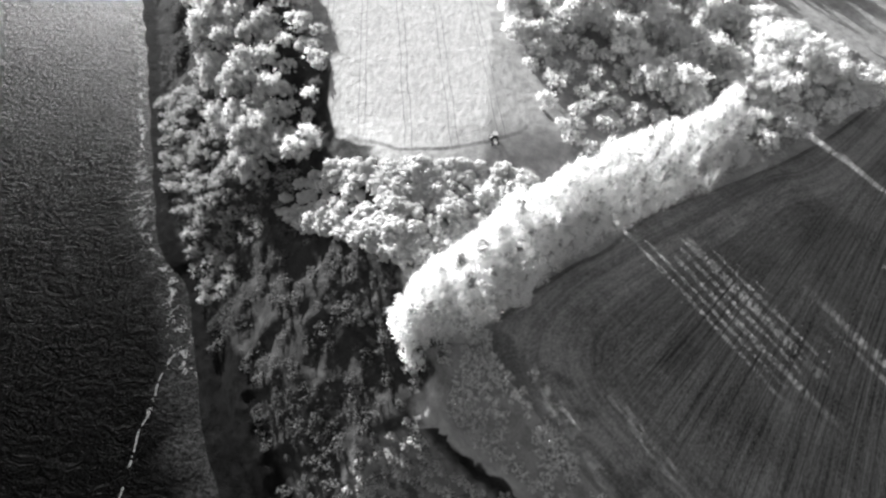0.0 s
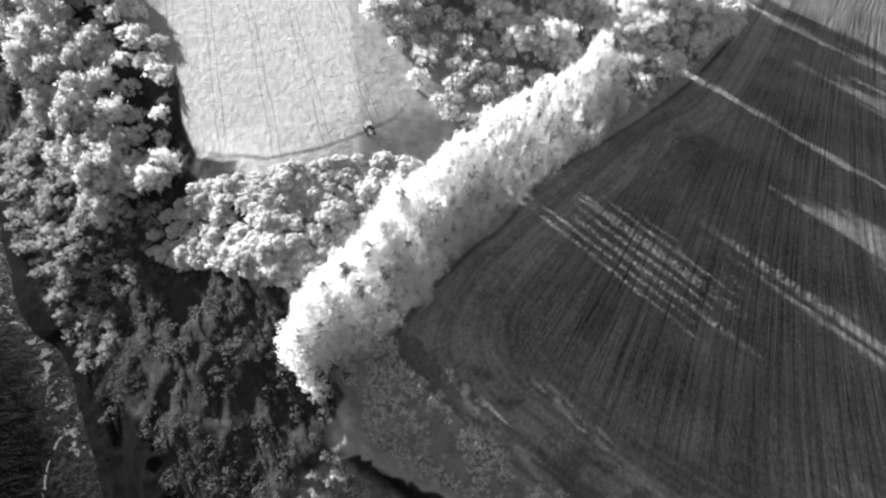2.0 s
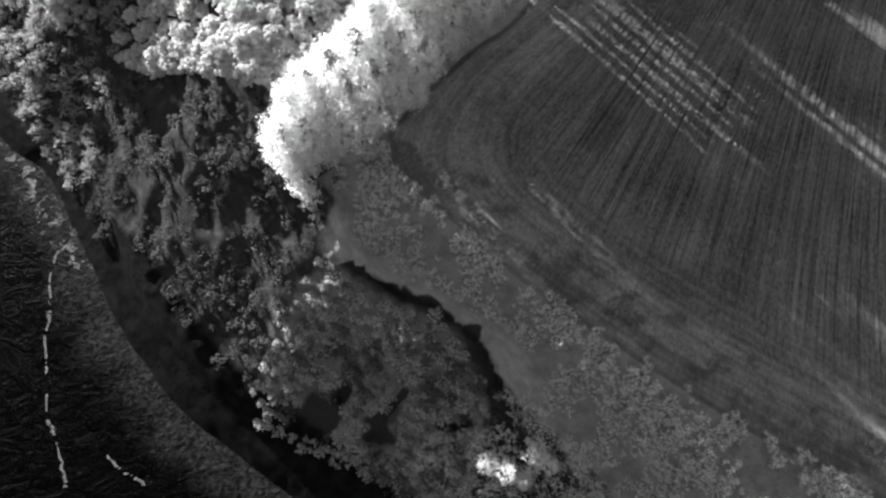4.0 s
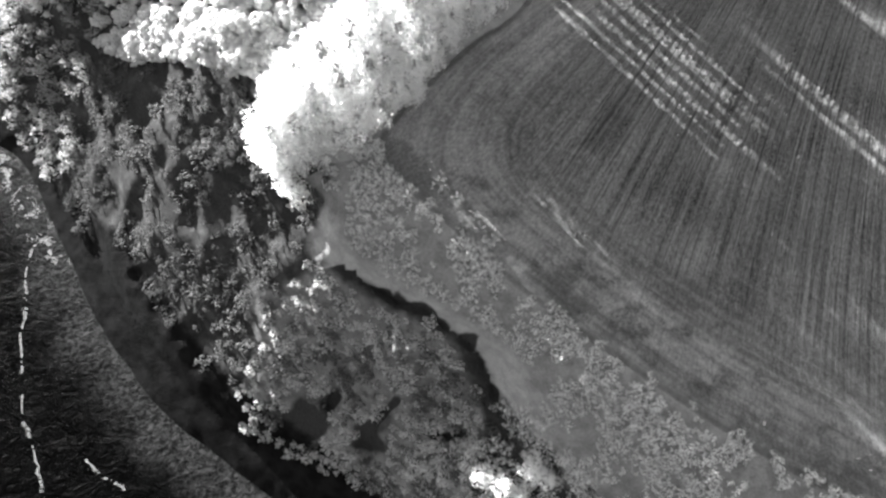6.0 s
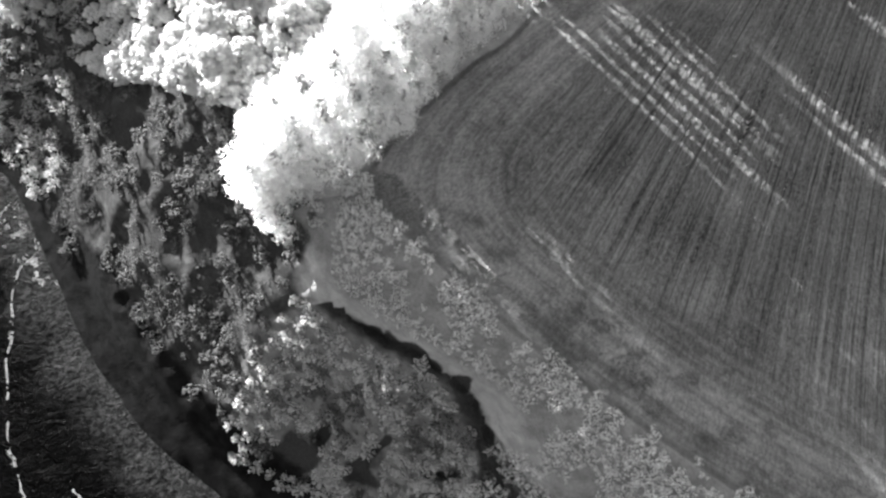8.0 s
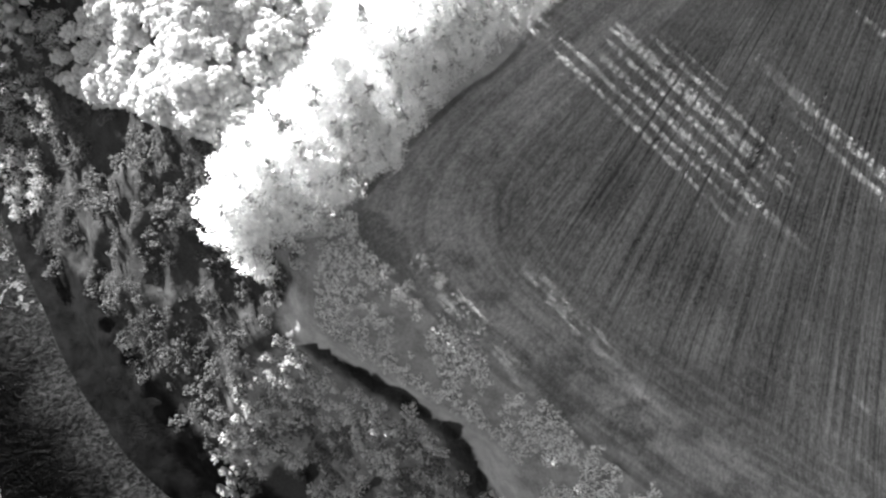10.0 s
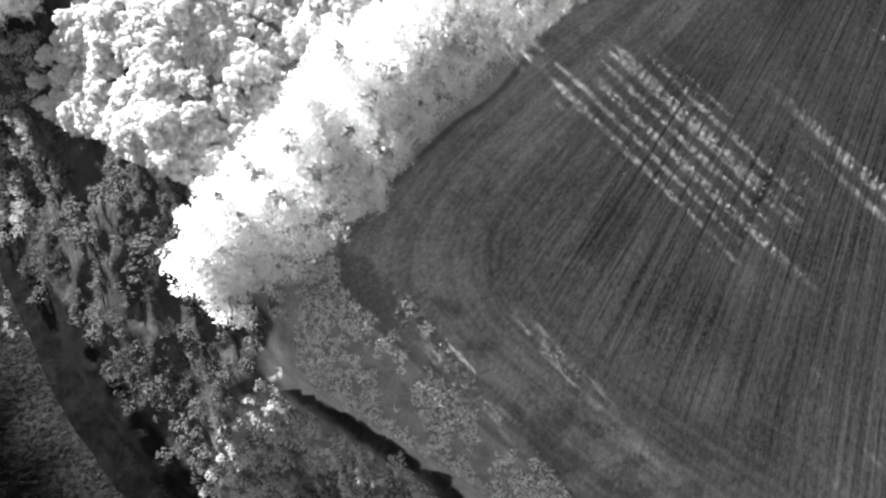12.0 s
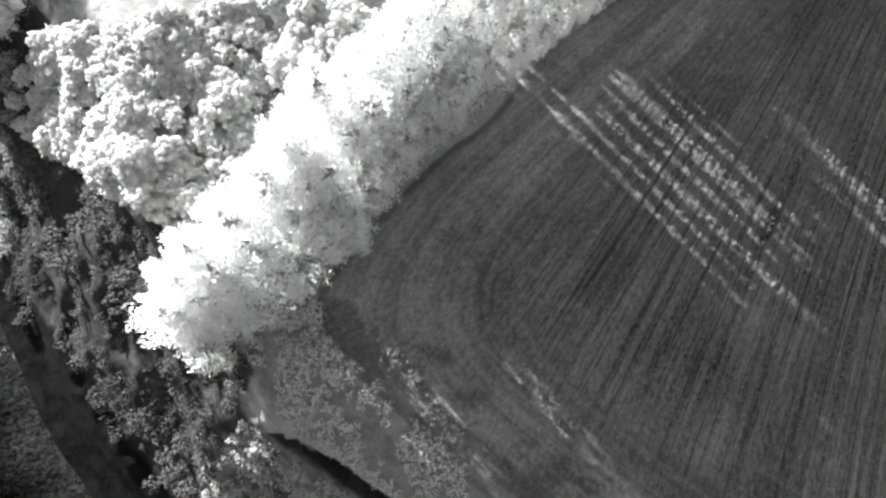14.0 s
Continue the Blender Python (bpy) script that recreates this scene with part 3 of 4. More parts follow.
def tuft(seed, height, width, puffs, leaf, density, core=0.6):
    """The leaves of a low plant, as arrays."""
    q = np.random.default_rng(seed)
    a, d = np.arange(puffs) * 2.39996, np.sqrt((np.arange(puffs) + 0.5) / puffs) * 0.4 * width
    c = np.stack([d * np.cos(a), d * np.sin(a), height * (0.45 + 0.25 * q.random(puffs))], 1)
    return leafage(q, c, width * (0.2 + 0.1 * q.random(puffs)), leaf, density, 1.0, core)


rng = np.random.default_rng(7)
DOWN_SUN = np.array((-SUN_FROM.x, -SUN_FROM.y))

# the poplar row along the field, three deep; in one stretch narrow trees stand one behind the other and let the sun through in slits
ROW = spline([(0.5, 51.5), (5, 58.5), (14.5, 66.5), (25.5, 80), (42, 95.5), (60, 108), (77, 121), (84, 126)], 1.0)
ROW_AT = np.concatenate([[0], np.cumsum(np.hypot(*np.diff(ROW, axis=0).T))])
across = lambda x, y: x * SUN_FROM.y - y * SUN_FROM.x
slits_from, slits_to = (np.interp(q, across(ROW[:, 0], ROW[:, 1]), ROW_AT) for q in (90.0, 111.5))
RANKS = [(0.0, 15.5, 8.0, 1.0, 8.4), (5.2, 12.5, 7.5, 0.95, 7.7), (10.4, 8.5, 6.6, 0.9, 7.0)]
more_from, more_to = (np.interp(q, across(ROW[:, 0], ROW[:, 1]), ROW_AT) for q in (119.0, 127.5))
GAPS = [2.7, 3.1, 2.5, 3.4, 3.0, 4.6, 2.7, 5.0, 3.2, 2.8, 3.5, 4.3, 2.7, 3.1]
HOLES = [np.interp(q, across(ROW[:, 0], ROW[:, 1]), ROW_AT) for q in (48.3, 60.2)]  # low gaps between two trees
GROUP = "poplars in the field-edge row"
REACH = [(28.5, 45.0), (41.5, 48.5)]  # how far down-sun of the first rank the light through each low gap falls
SLOPE_OF_SUN = math.tan(radians(SUN_UP))


def in_row(d, away):
    """A place beside the row; the ranks close up towards its seaward end."""
    off = away * min(1.0, 0.45 + d / 26)
    x, y = np.interp(d, ROW_AT, ROW[:, 0]) + DOWN_SUN[0] * off, np.interp(d, ROW_AT, ROW[:, 1]) + DOWN_SUN[1] * off
    return x, y, level(x, y)


for k, (away, tall, wide, slim, knee) in enumerate(RANKS):
    full, narrow, arched, lofty, d = [], [], [], [], 1.5
    while d < ROW_AT[-1]:
        hole = [h for h in HOLES if h - 6.2 < d < h + 3]
        if hole:
            arched += [in_row(hole[0] - 3.2, away), in_row(hole[0] + 3.2, away)]
            full.append(in_row(hole[0] + 6.4, away))
            d = hole[0] + 10.5
            continue
        thin = slits_from < d < slits_to or more_from < d < more_to
        x, y, z = in_row(d, away + 1.3 * k * thin)
        x, y = (x, y) + rng.normal(size=2) * (0.12 if thin else 0.5)
        (lofty if thin and d > slits_to else narrow if thin else full).append((x, y, z))
        d += 4.2 if thin and d > slits_to else GAPS[len(narrow) % len(GAPS)] if thin else 4.1
    grow([poplar(20 + 10 * k + i, tall, wide) for i in range(4)], full, rng, (0.88, 1.12), GROUP)
    for j, (near, far) in enumerate(REACH):
        sill, top = (near - away) * SLOPE_OF_SUN, (far - away) * SLOPE_OF_SUN
        grow([poplar(24 + 10 * k + 300 * j, tall, wide * 1.2, foot=2.2, knee=top + 1.3, sill=sill - 1.0)], arched[2 * j : 2 * j + 2], rng, (0.97, 1.03), GROUP)
        # low trees added in each gap to stop the sun beneath its sill
        grow([poplar(25 + 10 * k + 400 * j, max(0.7, sill - 1.2), 4.0, 0.1)], [tuple(np.mean(arched[2 * j : 2 * j + 2], 0))], rng, (0.98, 1.0), GROUP)
    grow([poplar(25 + 10 * k, tall, wide * 0.75, foot=slim, knee=11.8 - 0.7 * k, sill=5.6 - 0.8 * k)], lofty, rng, (0.97, 1.03), GROUP)
    grow([poplar(26 + 10 * k + i, max(tall, knee + 4.0), wide * (0.75 if k < 2 else 1.1), foot=slim, knee=knee) for i in range(2)], narrow, rng, (0.96, 1.06), GROUP)

# one slender tree standing clear of the wood
grow([poplar(18, 10.0, 2.4)], [(113.5, 180, level(113.5, 180))], rng, (1.0, 1.05))

# the big trees at the far end of the row
END = [(102, 150), (110, 154), (119, 158), (127, 161), (134, 157), (128, 149), (136, 151), (106, 143), (114, 147), (121, 151), (98, 157), (106, 163), (114, 167), (124, 168), (96, 140)]
LOW_END = [(90, 127), (96, 130), (102, 133), (109, 137), (114, 135), (120, 139), (125, 142), (131, 146), (90, 134), (98, 136), (104, 129), (110, 131), (97, 123)]
SLOTS = (149.0, 174.0)  # gaps between the crowns let two long rays through


def clear_of(slot, wide, row):
    """Trees that would close a gap stand beside it."""
    out = []
    for x, y in row:
        off = across(x, y) - slot
        step = 0.0 if abs(off) > wide else math.copysign(wide, off) - off
        out.append((x + 0.807 * step, y + 0.59 * step))
    return out


END, LOW_END = clear_of(SLOTS[1], 7.0, END), clear_of(SLOTS[1], 6.0, LOW_END)
open_sky = lambda x, y: (np.abs(across(x, y) - SLOTS[0]) > 4.5) & (np.abs(across(x, y) - SLOTS[1]) > 6.6)
grow([broadleaf(90 + i, 15, 10.5, 0.4, 20, 60, name="tall_tree", label="tall full-crowned broadleaf tree at the end of the row") for i in range(3)], [(x, y, level(x, y)) for x, y in END], rng, (0.85, 1.15), "tall trees at the end of the row")
grow([broadleaf(97 + i, 8.5, 7.5, 0.36, 18, 60, name="edge_tree", label="lower broadleaf tree along the field edge past the row") for i in range(3)], [(x, y, level(x, y)) for x, y in LOW_END], rng, (0.85, 1.15), "lower trees past the row")

# bright thicket on the brow
THICKET = [(-46, 101), (-38, 94), (-29, 87.5), (-15.5, 77.5), (-8, 70.5), (-3, 66), (1, 62), (9, 69), (20, 82), (31, 96), (23, 98), (12, 100), (-8, 97), (-20, 102), (-34, 107)]
UNDER_SUN = lambda x, y: min(abs(across(x, y) - 48.3), abs(across(x, y) - 60.2)) < 3.5
CROWN = lambda places: [np.array([q for q in places if pick(rough(q[0], q[1], 8.0, 81) + 0.5 * rough(q[0], q[1], 3.5, 82) - 2 * UNDER_SUN(q[0], q[1]))]) for pick in (lambda v: v > 0.25, lambda v: -0.3 < v <= 0.25, lambda v: v <= -0.3)]
for j, (some_places, tall, wide) in enumerate(zip(CROWN(scatter(rng, THICKET, 2.6)), (4.2, 3.0, 1.8), (5.4, 4.2, 3.4))):
    grow([shrub(40 + 5 * j + i, tall, wide, 0.2, 30, 58, LEAF_THICKET, 0.86, name="thicket_shrub", airy=False, label=("tall rounded pale shrub crowning the thicket", "rounded pale shrub in the thicket on the brow", "low pale shrub between taller ones in the thicket")[j]) for i in range(3)], some_places, rng, (0.75, 1.25), "shrubs of the thicket")

# woods
RIGHT_WOOD = [(32, 118), (36, 108), (46, 106), (60, 117), (77, 130), (90, 141), (98, 163), (110, 175), (117, 188), (109, 203), (60, 192), (16, 196), (16, 172), (23, 155), (29, 133)]
places = scatter(rng, RIGHT_WOOD, 6.4)
places = places[open_sky(places[:, 0], places[:, 1])]
behind = places[:, 1] - places[:, 0]
# trees up-sun of the slits are kept low so that light reaches them
lane = (np.abs(across(places[:, 0], places[:, 1]) - 106.5) < 26) & (behind < 118)
middling = (np.abs(across(places[:, 0], places[:, 1]) - 106.5) < 26) & (behind >= 118) & (behind < 185)
grow([broadleaf(53 + i, 6, 8.5, 0.5, 18, 70, LEAF_PALE) for i in range(3)], places[middling], rng, (0.8, 1.1), "trees of the inland wood")
grow([broadleaf(50 + i, 11, 9.5, 0.46, 15, 60, LEAF_PALE) for i in range(4)], places[~lane & ~middling], rng, (0.75, 1.2), "trees of the inland wood")
grow([broadleaf(56 + i, 3.4, 6.0, 0.42, 14, 44, name="young_tree", label="broadleaf tree at the edge of the wood, kept low to let the sun past") for i in range(2)], places[lane], rng, (0.8, 1.0), "trees of the inland wood")
LEFT_WOOD = [(-50, 176), (-37, 150), (-38, 139), (-37, 129), (-34, 118), (-46, 112), (-66, 108), (-86, 112), (-108, 150), (-132, 212), (-150, 262), (-85, 235), (-70, 195)]
places = scatter(rng, LEFT_WOOD, 6.6, lambda x, y, s: s > 0.44)
low_edge = (within(FAR_CROP, places[:, 0], places[:, 1]) > -30) & (places[:, 2] > -20)
grow([broadleaf(60 + i, 10, 8.5, 0.46, 16, 54, LEAF_BRIGHT, name="coastal_tree", label="wind-shaped broadleaf tree on the coastal bluff") for i in range(4)], places[~low_edge], rng, (0.75, 1.3), "trees on the coastal bluff")
# trees here are kept low so no shadow falls on the crop
grow([broadleaf(66 + i, 3.2, 6.0, 0.4, 15, 44, name="young_tree", label="low broadleaf tree beside the pale crop") for i in range(2)], places[low_edge], rng, (0.8, 1.1), "trees on the coastal bluff")
BRIGHT = [(-53, 123), (-49, 119), (-54, 118), (-36.5, 114), (-40, 112)]
grow([broadleaf(68 + i, 10, 7, 0.32, 44, 50, name="feathery_tree", label="pale feathery tree above the bluff") for i in range(2)], [(x, y, level(x, y)) for x, y in BRIGHT], rng, (0.85, 1.1), "trees on the coastal bluff")
FAR_WOOD = [(60, 200), (103, 210), (122, 226), (150, 300), (160, 350), (-60, 345), (-40, 290), (20, 255), (25, 210)]
far_kinds = [tuft(70 + i, 12, 9, 14, 1.3, 2.6, 0.0) for i in range(3)]
stuff("far_woodland", far_kinds, scatter(rng, FAR_WOOD, 9.0, lambda x, y, s: open_sky(x, y) & ((across(x, y) < 204) | (rough(x, y, 14, 71) > 0.45))) + (0, 0, 3), rng, (0.8, 1.3), LEAF_PALE, "distant pale broadleaf wood behind the fields", "woodland")

# shrubs over the bluff
SLOPE = [(-62, 118), (-90, 160), (-115, 215), (-150, 245), (-128, 178), (-106, 130), (-84, 105), (-66, 70), (-45, 40), (-24, 10), (5, -20), (60, -60), (72, -30), (48, 10), (30, 30), (12, 45), (-4, 64), (-20, 78), (-45, 101)]
some = lambda x, y, s: (s > np.where(y > 62, 0.1, 0.26)) & (s < np.where((y > 42) & (y < 84), 0.97, 0.8)) & (bare(x, y) < 0) & (rough(x, y, 9, 21) + 0.6 * rough(x, y, 4, 22) > 0.0 - 0.6 * ease(85, 105, y))
SCRUB = [(-37, 108), (-40, 99), (-46.5, 97), (-52, 89), (-60, 78), (-66, 76), (-80, 98), (-98, 126), (-120, 170), (-96, 172), (-78, 140), (-66, 124), (-52, 112)]
SHRUBBY = "scrubby grey shrub on the clay bluff"
SLOPE_PLACES = scatter(rng, SLOPE, 3.8, lambda x, y, s: some(x, y, s) & ~inside(SCRUB, x, y) & (y < 112) & (x < 40))
grow([shrub(80 + i, 1.5, 2.8, 0.2, 40, 18, LEAF_SHADED, 0.55, "bluff_shrub", label=SHRUBBY) for i in range(5)], SLOPE_PLACES, rng, (0.7, 1.7), "shrubs on the bluff")
grow([shrub(86 + i, 0.95, 3.2, 0.2, 54, 26, LEAF_BENCH, 0.42, "bench_shrub", label="grey shrub in the scrub on the slipped bench") for i in range(4)], scatter(rng, MOUND, 2.15, lambda x, y, s: (s > 0.15) & (within(MOUND, x, y) > np.where(x + y > 30, 0.8, 2.0) + 2.4 * rough(x, y, 5, 26)) & (beside(SCARP_LINE, x, y) > 0.4) & (rough(x, y, 6, 25) > -0.55) & (bare(x, y) < -0.1)), rng, (0.5, 1.1), "shrubs on the slipped bench")
grow([shrub(76 + i, 2.0, 3.6, 0.22, 40, 22, LEAF_SCRUB, 0.0, "slope_scrub", label="dense grey scrub covering the wooded part of the bluff") for i in range(4)], scatter(rng, SCRUB, 3.1, lambda x, y, s: (s > 0.07) & (rough(x, y, 6, 28) > -0.6)), rng, (0.7, 1.5), "scrub on the wooded bluff")
HEAD = [(-24, 70), (-17, 75), (-8, 69), (-1, 61), (1, 53), (-4, 50), (-11, 59), (-19, 65)]
grow([shrub(66 + i, 1.6, 2.6, 0.2, 44, 18, LEAF_SHADED, 0.4, "bluff_shrub", label="grey shrub at the head of the bluff under the thicket") for i in range(3)], scatter(rng, HEAD, 2.3), rng, (0.6, 1.3), "shrubs at the head of the bluff")
LIP = [(19, -5), (25, 3), (33, 3), (36.5, 8), (41.5, 6), (45, 0), (50, -8), (56, -20), (32, -16)]
# sunlight on the lip is put into the paler leaf colour
grow([shrub(72 + i, 1.5, 2.6, 0.2, 56, 20, LEAF_WEED, 0.0, "lip_shrub", label="shrub in the scrub along the lip of the bluff, its leaves toned pale as if sunlit") for i in range(3)], scatter(rng, LIP, 1.75, lambda x, y, s: (rough(x, y, 4, 29) > -0.45) & (bare(x, y) < 0.1)), rng, (0.6, 1.3), "shrubs along the lip of the bluff")
EDGE_TREES = [(33, -5), (36, -7), (41, -4), (43, -6.5), (39, -9)]
grow([shrub(95 + i, 7.0, 4.4, 0.25, 70, 40, LEAF_PALE, 0.0, "tall_shrub", label="taller pale shrub at the lip of the bluff") for i in range(2)], [(x, y, level(x, y)) for x, y in EDGE_TREES], rng, (0.85, 1.15), "tall shrubs at the lip of the bluff")

# weeds along the field's margin and herbs on the bluff
MARGIN = [(16, 53), (24, 52), (36, 44), (46, 34), (56, 25), (72, 11), (90, -4), (118, -32), (96, -62), (62, -38), (52, -19), (45, -2), (41.5, 7), (38, 15.5), (31, 21.5), (21, 29), (11, 37), (13, 46)]
weeds = [tuft(100 + i, 0.55, 1.0, 4, 0.17, 60, 0.0) for i in range(4)]
weedy = scatter(rng, MARGIN, 0.68, lambda x, y, s: (beside(LANE, x, y) < -0.3) & (rough(x, y, 5.5, 31) + 1.3 * rough(x, y, 2.2, 32) + 0.7 * rough(x, y, 0.9, 34) > -0.3 + 0.075 * np.clip(beside(CROP_LINE, x, y) + 3, 0, 30)))
in_crop = beside(CROP_LINE, weedy[:, 0], weedy[:, 1]) > 1.0
stuff("margin_weeds", weeds, weedy[~in_crop], rng, (0.6, 1.5), LEAF_WEED, "patchy pale weeds along the field margin", "weeds")
stuff("headland_weeds", [tuft(104 + i, 0.8, 1.5, 4, 0.3, 30, 0.0) for i in range(4)], weedy[in_crop], rng, (0.25, 0.65), LEAF_CROP, "small weeds scattered over the headland rows", "weeds")
stuff("bluff_herbs", [tuft(108 + i, 0.8, 1.5, 4, 0.24, 26, 0.0) for i in range(4)], scatter(rng, SLOPE, 1.7, lambda x, y, s: (s > np.where(y > 62, 0.1, 0.25)) & (s < 0.8) & (bare(x, y) < 0) & (rough(x, y, 7, 41) + 0.6 * rough(x, y, 2.5, 42) > 0.12)), rng, (0.6, 1.6), LEAF_DULL, "low dull herbs over the clay bluff", "herbs")
# weeds added under the bright patches that sun through the low gaps makes
PATCHES = [[(28.6, 42), (30.5, 41.5), (34.5, 37), (38.5, 30.5), (37, 28.5), (32, 35.5)], [(44, 41), (46.5, 40.5), (50, 36), (53, 31), (50.5, 29.5), (46.5, 34.5)]]
patchy = np.vstack([scatter(rng, q, 0.8, lambda x, y, s: rough(x, y, 2.2, 33) > -0.2) for q in PATCHES])
stuff("pale_weeds", weeds, patchy, rng, (0.4, 0.8), LEAF_CROP, "weeds added where patches of sun fall on the turn of the drilled rows", "weeds")
# crop plants that stand up from the drilled rows
CROP_PLOT = [(52, 72), (62, 88), (100, 118), (128, 86), (112, 40), (92, 22), (74, 30), (58, 48)]
blades = [tuft(120 + i, 0.32, 0.75, 3, 0.15, 44, 0.0) for i in range(4)]
U, V = np.meshgrid(np.arange(-90, 110, 1.44), np.arange(40, 190, 0.52))
U, V = U.ravel() + rng.normal(size=U.size) * 0.12, V.ravel() + rng.uniform(-0.2, 0.2, U.size)
A = U / np.clip(1 + FAN * (V - 80), 0.5, 2)
X, Y = 0.725 * A + 0.69 * V, 0.725 * V - 0.69 * A
stand = inside(CROP_PLOT, X, Y) & (rough(U, V * 0.06, 0.9, 35) + 0.6 * rough(X, Y, 2.5, 36) > -0.35)
drill = np.column_stack([X, Y, land(X, Y)[0]])[stand]
stuff("crop_plants", blades, drill, rng, (0.5, 1.05), LEAF_CROP, "young crop plants along the drilled rows", "crop")
SKIRT = np.array([(2, 46), (6, 43.5), (11, 44.5), (15, 47.5), (18.5, 52.5), (22, 58), (31, 67), (39, 74), (47, 79.5), (62, 94), (92, 113), (117, 131), (140, 151)])
skirt, low_skirt = [], []
SKIRT_AT = np.concatenate([[0], np.cumsum(np.hypot(*np.diff(SKIRT, axis=0).T))])
for d in np.arange(0, SKIRT_AT[-1], 1.5):
    x, y = np.interp(d, SKIRT_AT, SKIRT[:, 0]) - 1.6 + rng.normal() * 0.7, np.interp(d, SKIRT_AT, SKIRT[:, 1]) + 1.6 + rng.normal() * 0.7
    (low_skirt if 82 < across(x, y) < 128 or d > 34 else skirt).append((x, y, level(x, y)))
grow([shrub(110 + i, 1.6, 2.8, 0.22, 40, 18, LEAF_BRIGHT, 0.6, "hedge_shrub", label="low shrub at the foot of the poplars") for i in range(3)], skirt, rng, (0.6, 1.3), "shrubs at the foot of the poplars")
# shrubs added before the slits, so the streaks start clear of the row
grow([shrub(116, 1.5, 2.4, 0.2, 60, 14, LEAF_BRIGHT, 0.0, "hedge_shrub", label="waist-high shrub added along the field edge to hold back the lowest sun")], [q for q in low_skirt if 82 < across(q[0], q[1]) < 113], rng, (0.75, 1.1), "shrubs at the foot of the poplars")
low_skirt = [q for q in low_skirt if not 82 < across(q[0], q[1]) < 113]
grow([shrub(113 + i, 0.9, 1.8, 0.2, 60, 10, LEAF_BRIGHT, 0.0, "hedge_shrub", label="knee-high shrub along the field edge") for i in range(2)], low_skirt, rng, (0.6, 1.2), "shrubs at the foot of the poplars")

# ---- foam on the sea ----
def foam_line(name, curve, wide, seed, label):
    """A broken thread of foam: many small flat flakes."""
    q = np.random.default_rng(seed)
    line = spline(curve, 0.5)
    at = np.concatenate([[0], np.cumsum(np.hypot(*np.diff(line, axis=0).T))])
    n = int(at[-1] * (26 + 50 * wide))
    d = q.random(n) * at[-1]
    d = d[rough(d, d * 0, 3.0, seed) > -0.7]
    side = q.normal(size=len(d)) * wide * (0.6 + 0.5 * rough(d, d * 0, 5, seed + 1)) + 0.7 * rough(d, d * 0, 9, seed + 2) + 0.3 * rough(d, d * 0, 1.5, seed + 6)
    x, y = np.interp(d, at, line[:, 0]) + side, np.interp(d, at, line[:, 1])
    wisp = rough(x, y, 1.9, seed + 4) + 0.7 * rough(x, y, 0.7, seed + 5) > (0.2 if wide > 1 else -0.4)
    x, y, d = x[wisp], y[wisp], d[wisp]
    s = 0.035 + 0.11 * q.random(len(d)) ** 2
    a = q.random((len(d), 1)) * 6.283 + np.arange(5) * 1.2566
    r = s[:, None] * (0.6 + 0.8 * q.random((len(d), 5)))
    v = np.stack([x[:, None] + r * np.cos(a), y[:, None] + r * np.sin(a), np.full(r.shape, SEA) + 0.03 + 0.02 * q.random((len(d), 1))], -1).reshape(-1, 3)
    k = 5 * np.arange(len(d))[:, None]
    f = np.vstack([k + (0, 1, 2), k + (0, 2, 3), k + (0, 3, 4)])
    return tagged(new(name, made(name, v, f, [FOAM])), label, "foam", kind="stuff")


foam_line("foam_thread", [(-62, 0), (-66, 12), (-69.5, 27), (-70.5, 40), (-71, 52), (-70, 63)], 0.3, 5, "thin broken thread of foam on dark water")
foam_line("foam_thread", [(-45, -2), (-50, 2.5), (-54.5, 8)], 0.4, 6, "short wisp of foam near the shore")
foam_line("shore_foam", [(-64, 54), (-71, 66), (-81, 86), (-94, 99), (-110, 133), (-131, 180), (-154, 232)], 2.6, 7, "white ripples breaking along the shore")

# ---- the tractor standing at the end of the wheel tracks ----
def part(name, bm, mat, parent, label=""):
    me = bpy.data.meshes.new(name)
    bm.to_mesh(me)
    bm.free()
    me.materials.append(mat)
    ob = new(name, me)
    ob.parent = parent
    return tagged(ob, label)


def slab(size, at, bevel=0.05, taper=1.0):
    """A bevelled box whose top is tapered."""
    bm = bmesh.new()
    bmesh.ops.create_cube(bm, size=1.0)
    for v in bm.verts:
        k = taper if v.co.z > 0 else 1.0
        v.co = Vector((v.co.x * size[0] * k, v.co.y * size[1] * k, v.co.z * size[2]))
    bmesh.ops.bevel(bm, geom=bm.edges[:], offset=bevel, segments=2, affect="EDGES")
    bmesh.ops.translate(bm, verts=bm.verts, vec=at)
    return bm


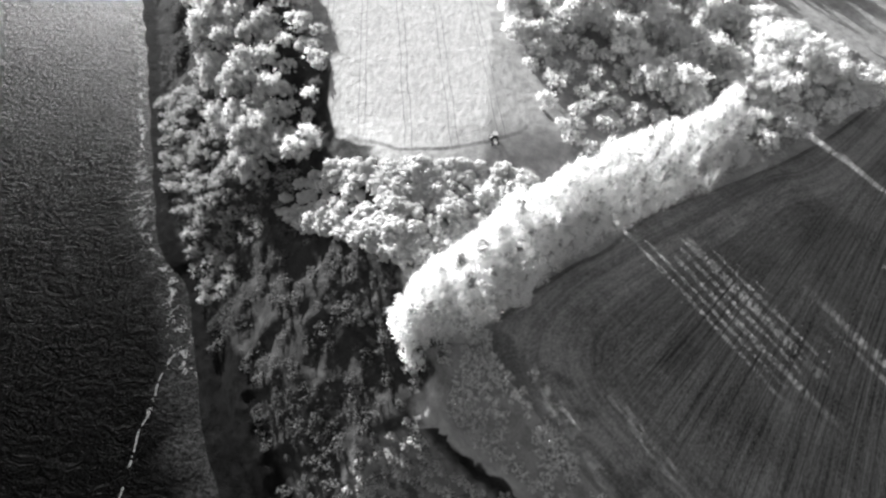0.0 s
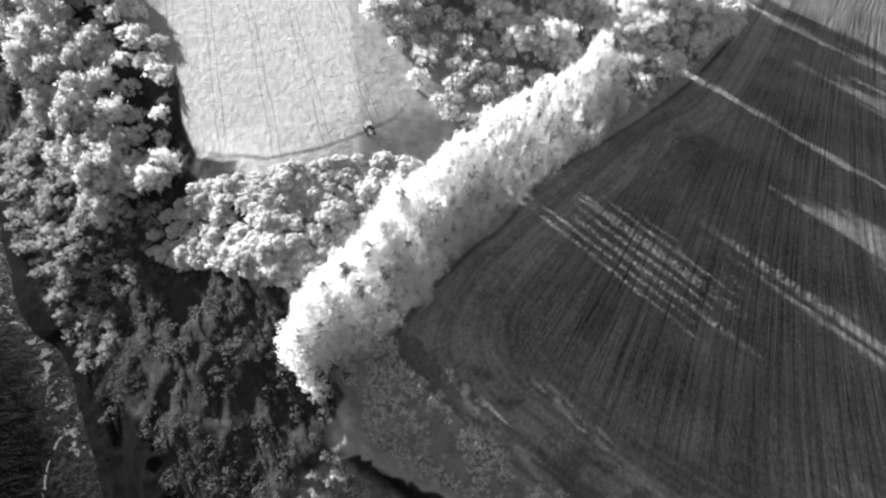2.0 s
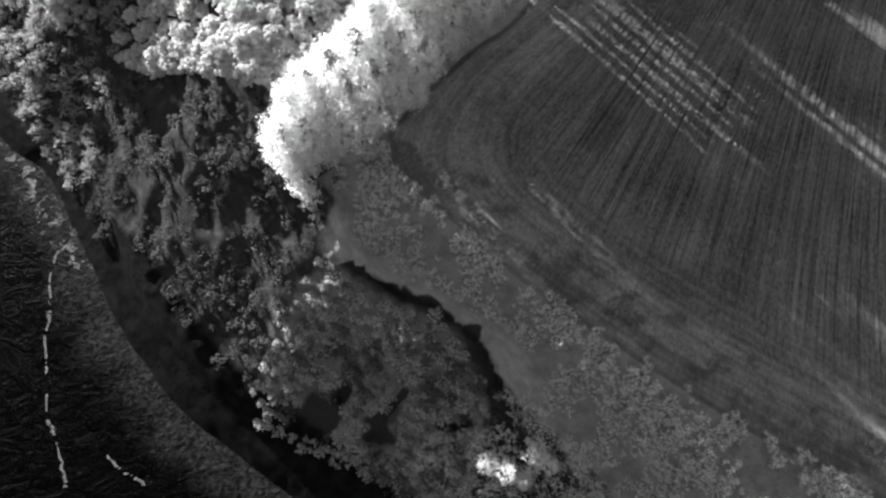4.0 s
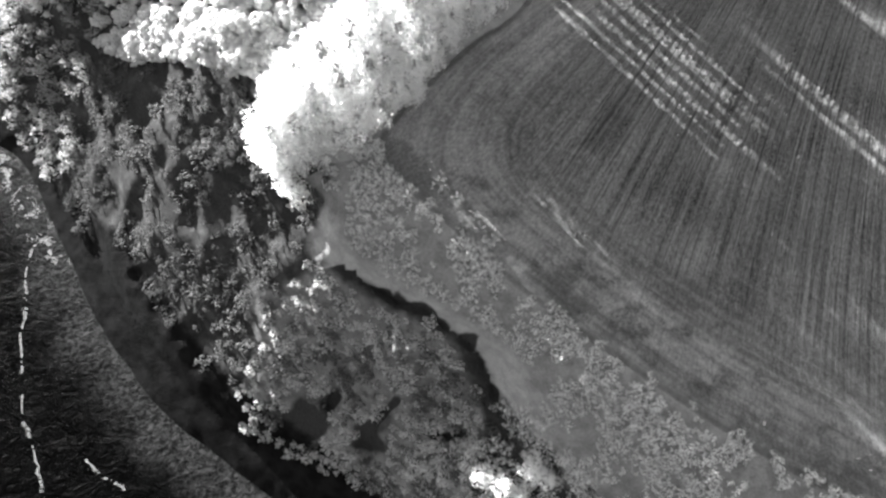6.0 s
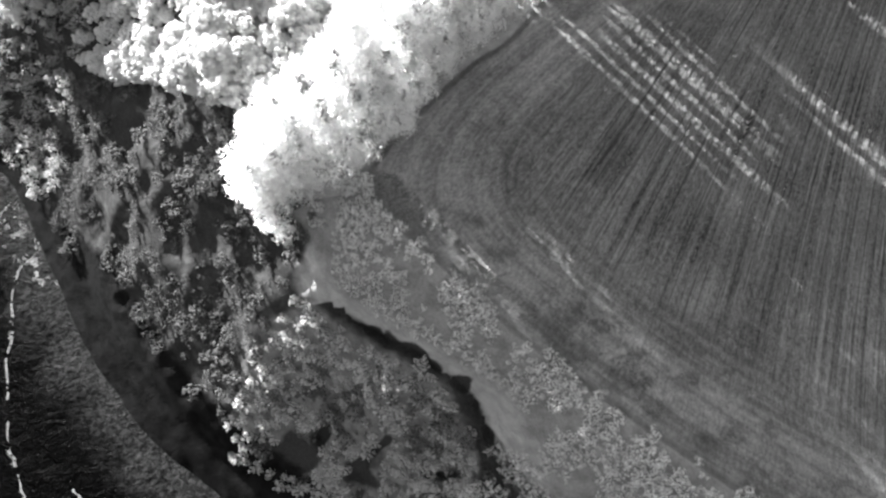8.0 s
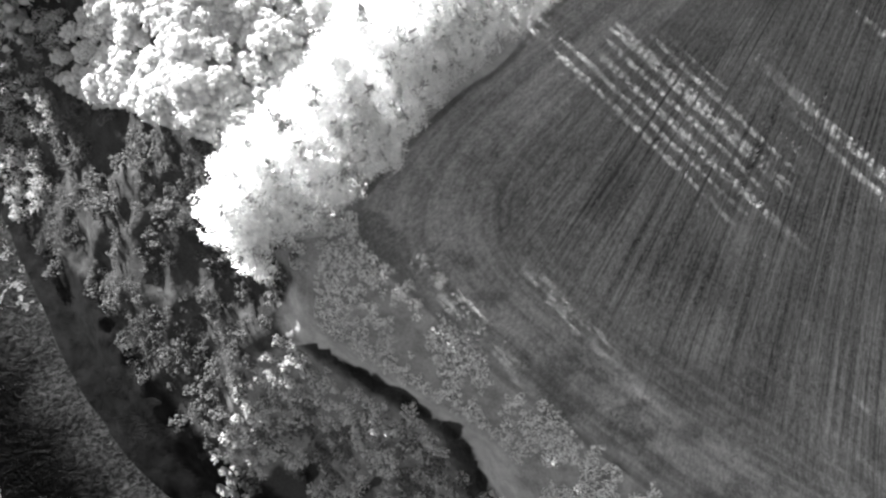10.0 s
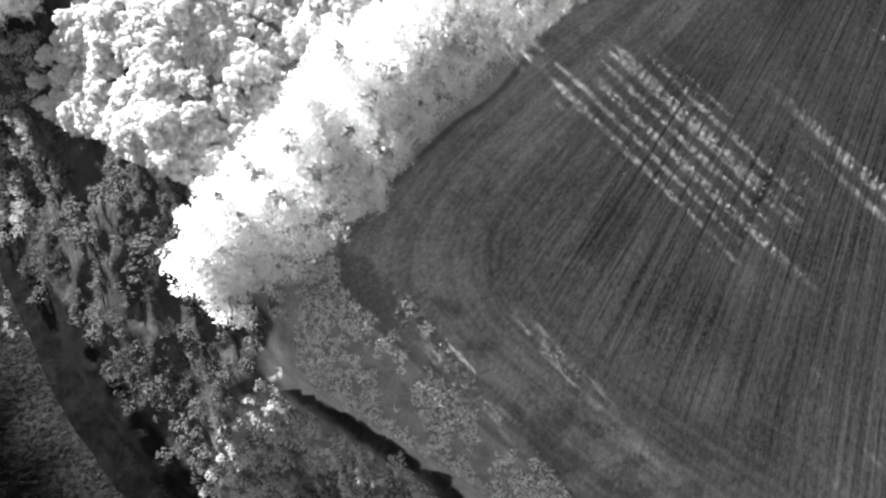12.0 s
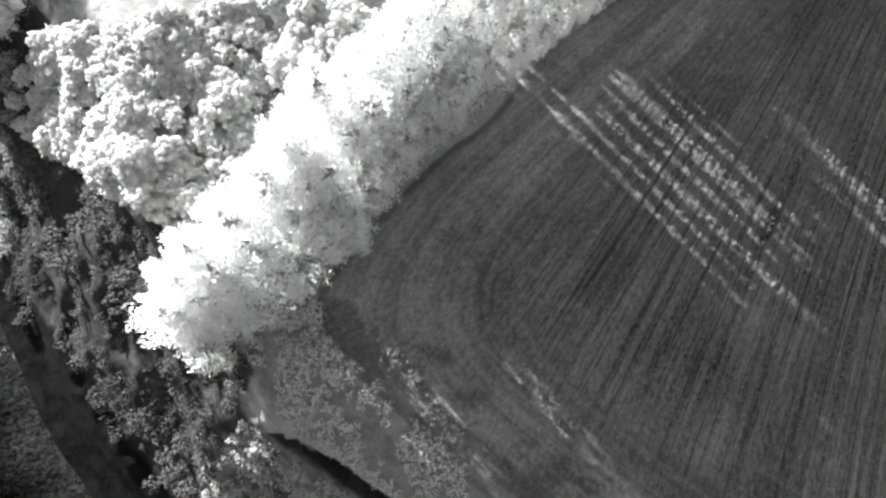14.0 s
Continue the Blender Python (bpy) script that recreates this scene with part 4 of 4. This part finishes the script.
def disc(radius, wide, at, hollow=0.0, sides=20):
    """A wheel-like ring lying across x, with rounded shoulders."""
    ring = [(hollow, -wide / 2), (radius * 0.9, -wide / 2), (radius, -wide * 0.3), (radius, wide * 0.3), (radius * 0.9, wide / 2), (hollow, wide / 2)]
    bm = bmesh.new()
    loops = [[bm.verts.new((x + at[0], at[1] + r * math.cos(a), at[2] + r * math.sin(a))) for r, x in ring] for a in (2 * math.pi * i / sides for i in range(sides))]
    for a, b in zip(loops, loops[1:] + loops[:1]):
        for i in range(len(ring)):
            j = (i + 1) % len(ring)
            bm.faces.new((a[i], a[j], b[j], b[i]))
    bmesh.ops.recalc_face_normals(bm, faces=bm.faces)
    return bm


def tractor(m):
    root = tagged(new("tractor"), "small pale tractor parked where the wheel tracks leave the crop", "tractor")
    part("hood", slab((0.8, 1.6, 0.7), (0, 1.0, 1.15), 0.12, 0.9), PAINT, root)
    part("chassis", slab((0.6, 3.0, 0.4), (0, 0.2, 0.75), 0.05), STEEL, root)
    cab = part("cab", slab((1.35, 1.3, 1.25), (0, -0.55, 1.75), 0.06, 0.88), CAB_GLASS, root, "dark glazed cab")
    part("roof", slab((1.45, 1.5, 0.16), (0, -0.55, 2.46), 0.06), PAINT, cab, "pale cab roof")
    for x in (-0.62, 0.62):
        part("pillar", slab((0.07, 0.07, 1.2), (x, 0.05, 1.75), 0.015), PAINT, cab)
        part("mudguard", slab((0.4, 1.3, 0.14), (x * 1.35, -0.7, 1.62), 0.05), PAINT, root)
    part("exhaust", slab((0.09, 0.09, 1.0), (0.3, 0.75, 1.95), 0.03), STEEL, root)
    for x in (-1, 1):
        for y, r, w in ((-0.7, 0.8, 0.5), (1.35, 0.5, 0.36)):
            tyre = part("tyre", disc(r, w, (0.85 * x, y, r), r * 0.5), RUBBER, root, "black rubber tyre")
            part("rim", disc(r * 0.52, w * 0.6, (0.85 * x, y, r), 0.06), PAINT, tyre, "pale wheel rim")
    root.matrix_basis = m
    return root


tractor(pose(17.3, 107.6, level(17.3, 107.6) - 0.03, 0, 0, 192))
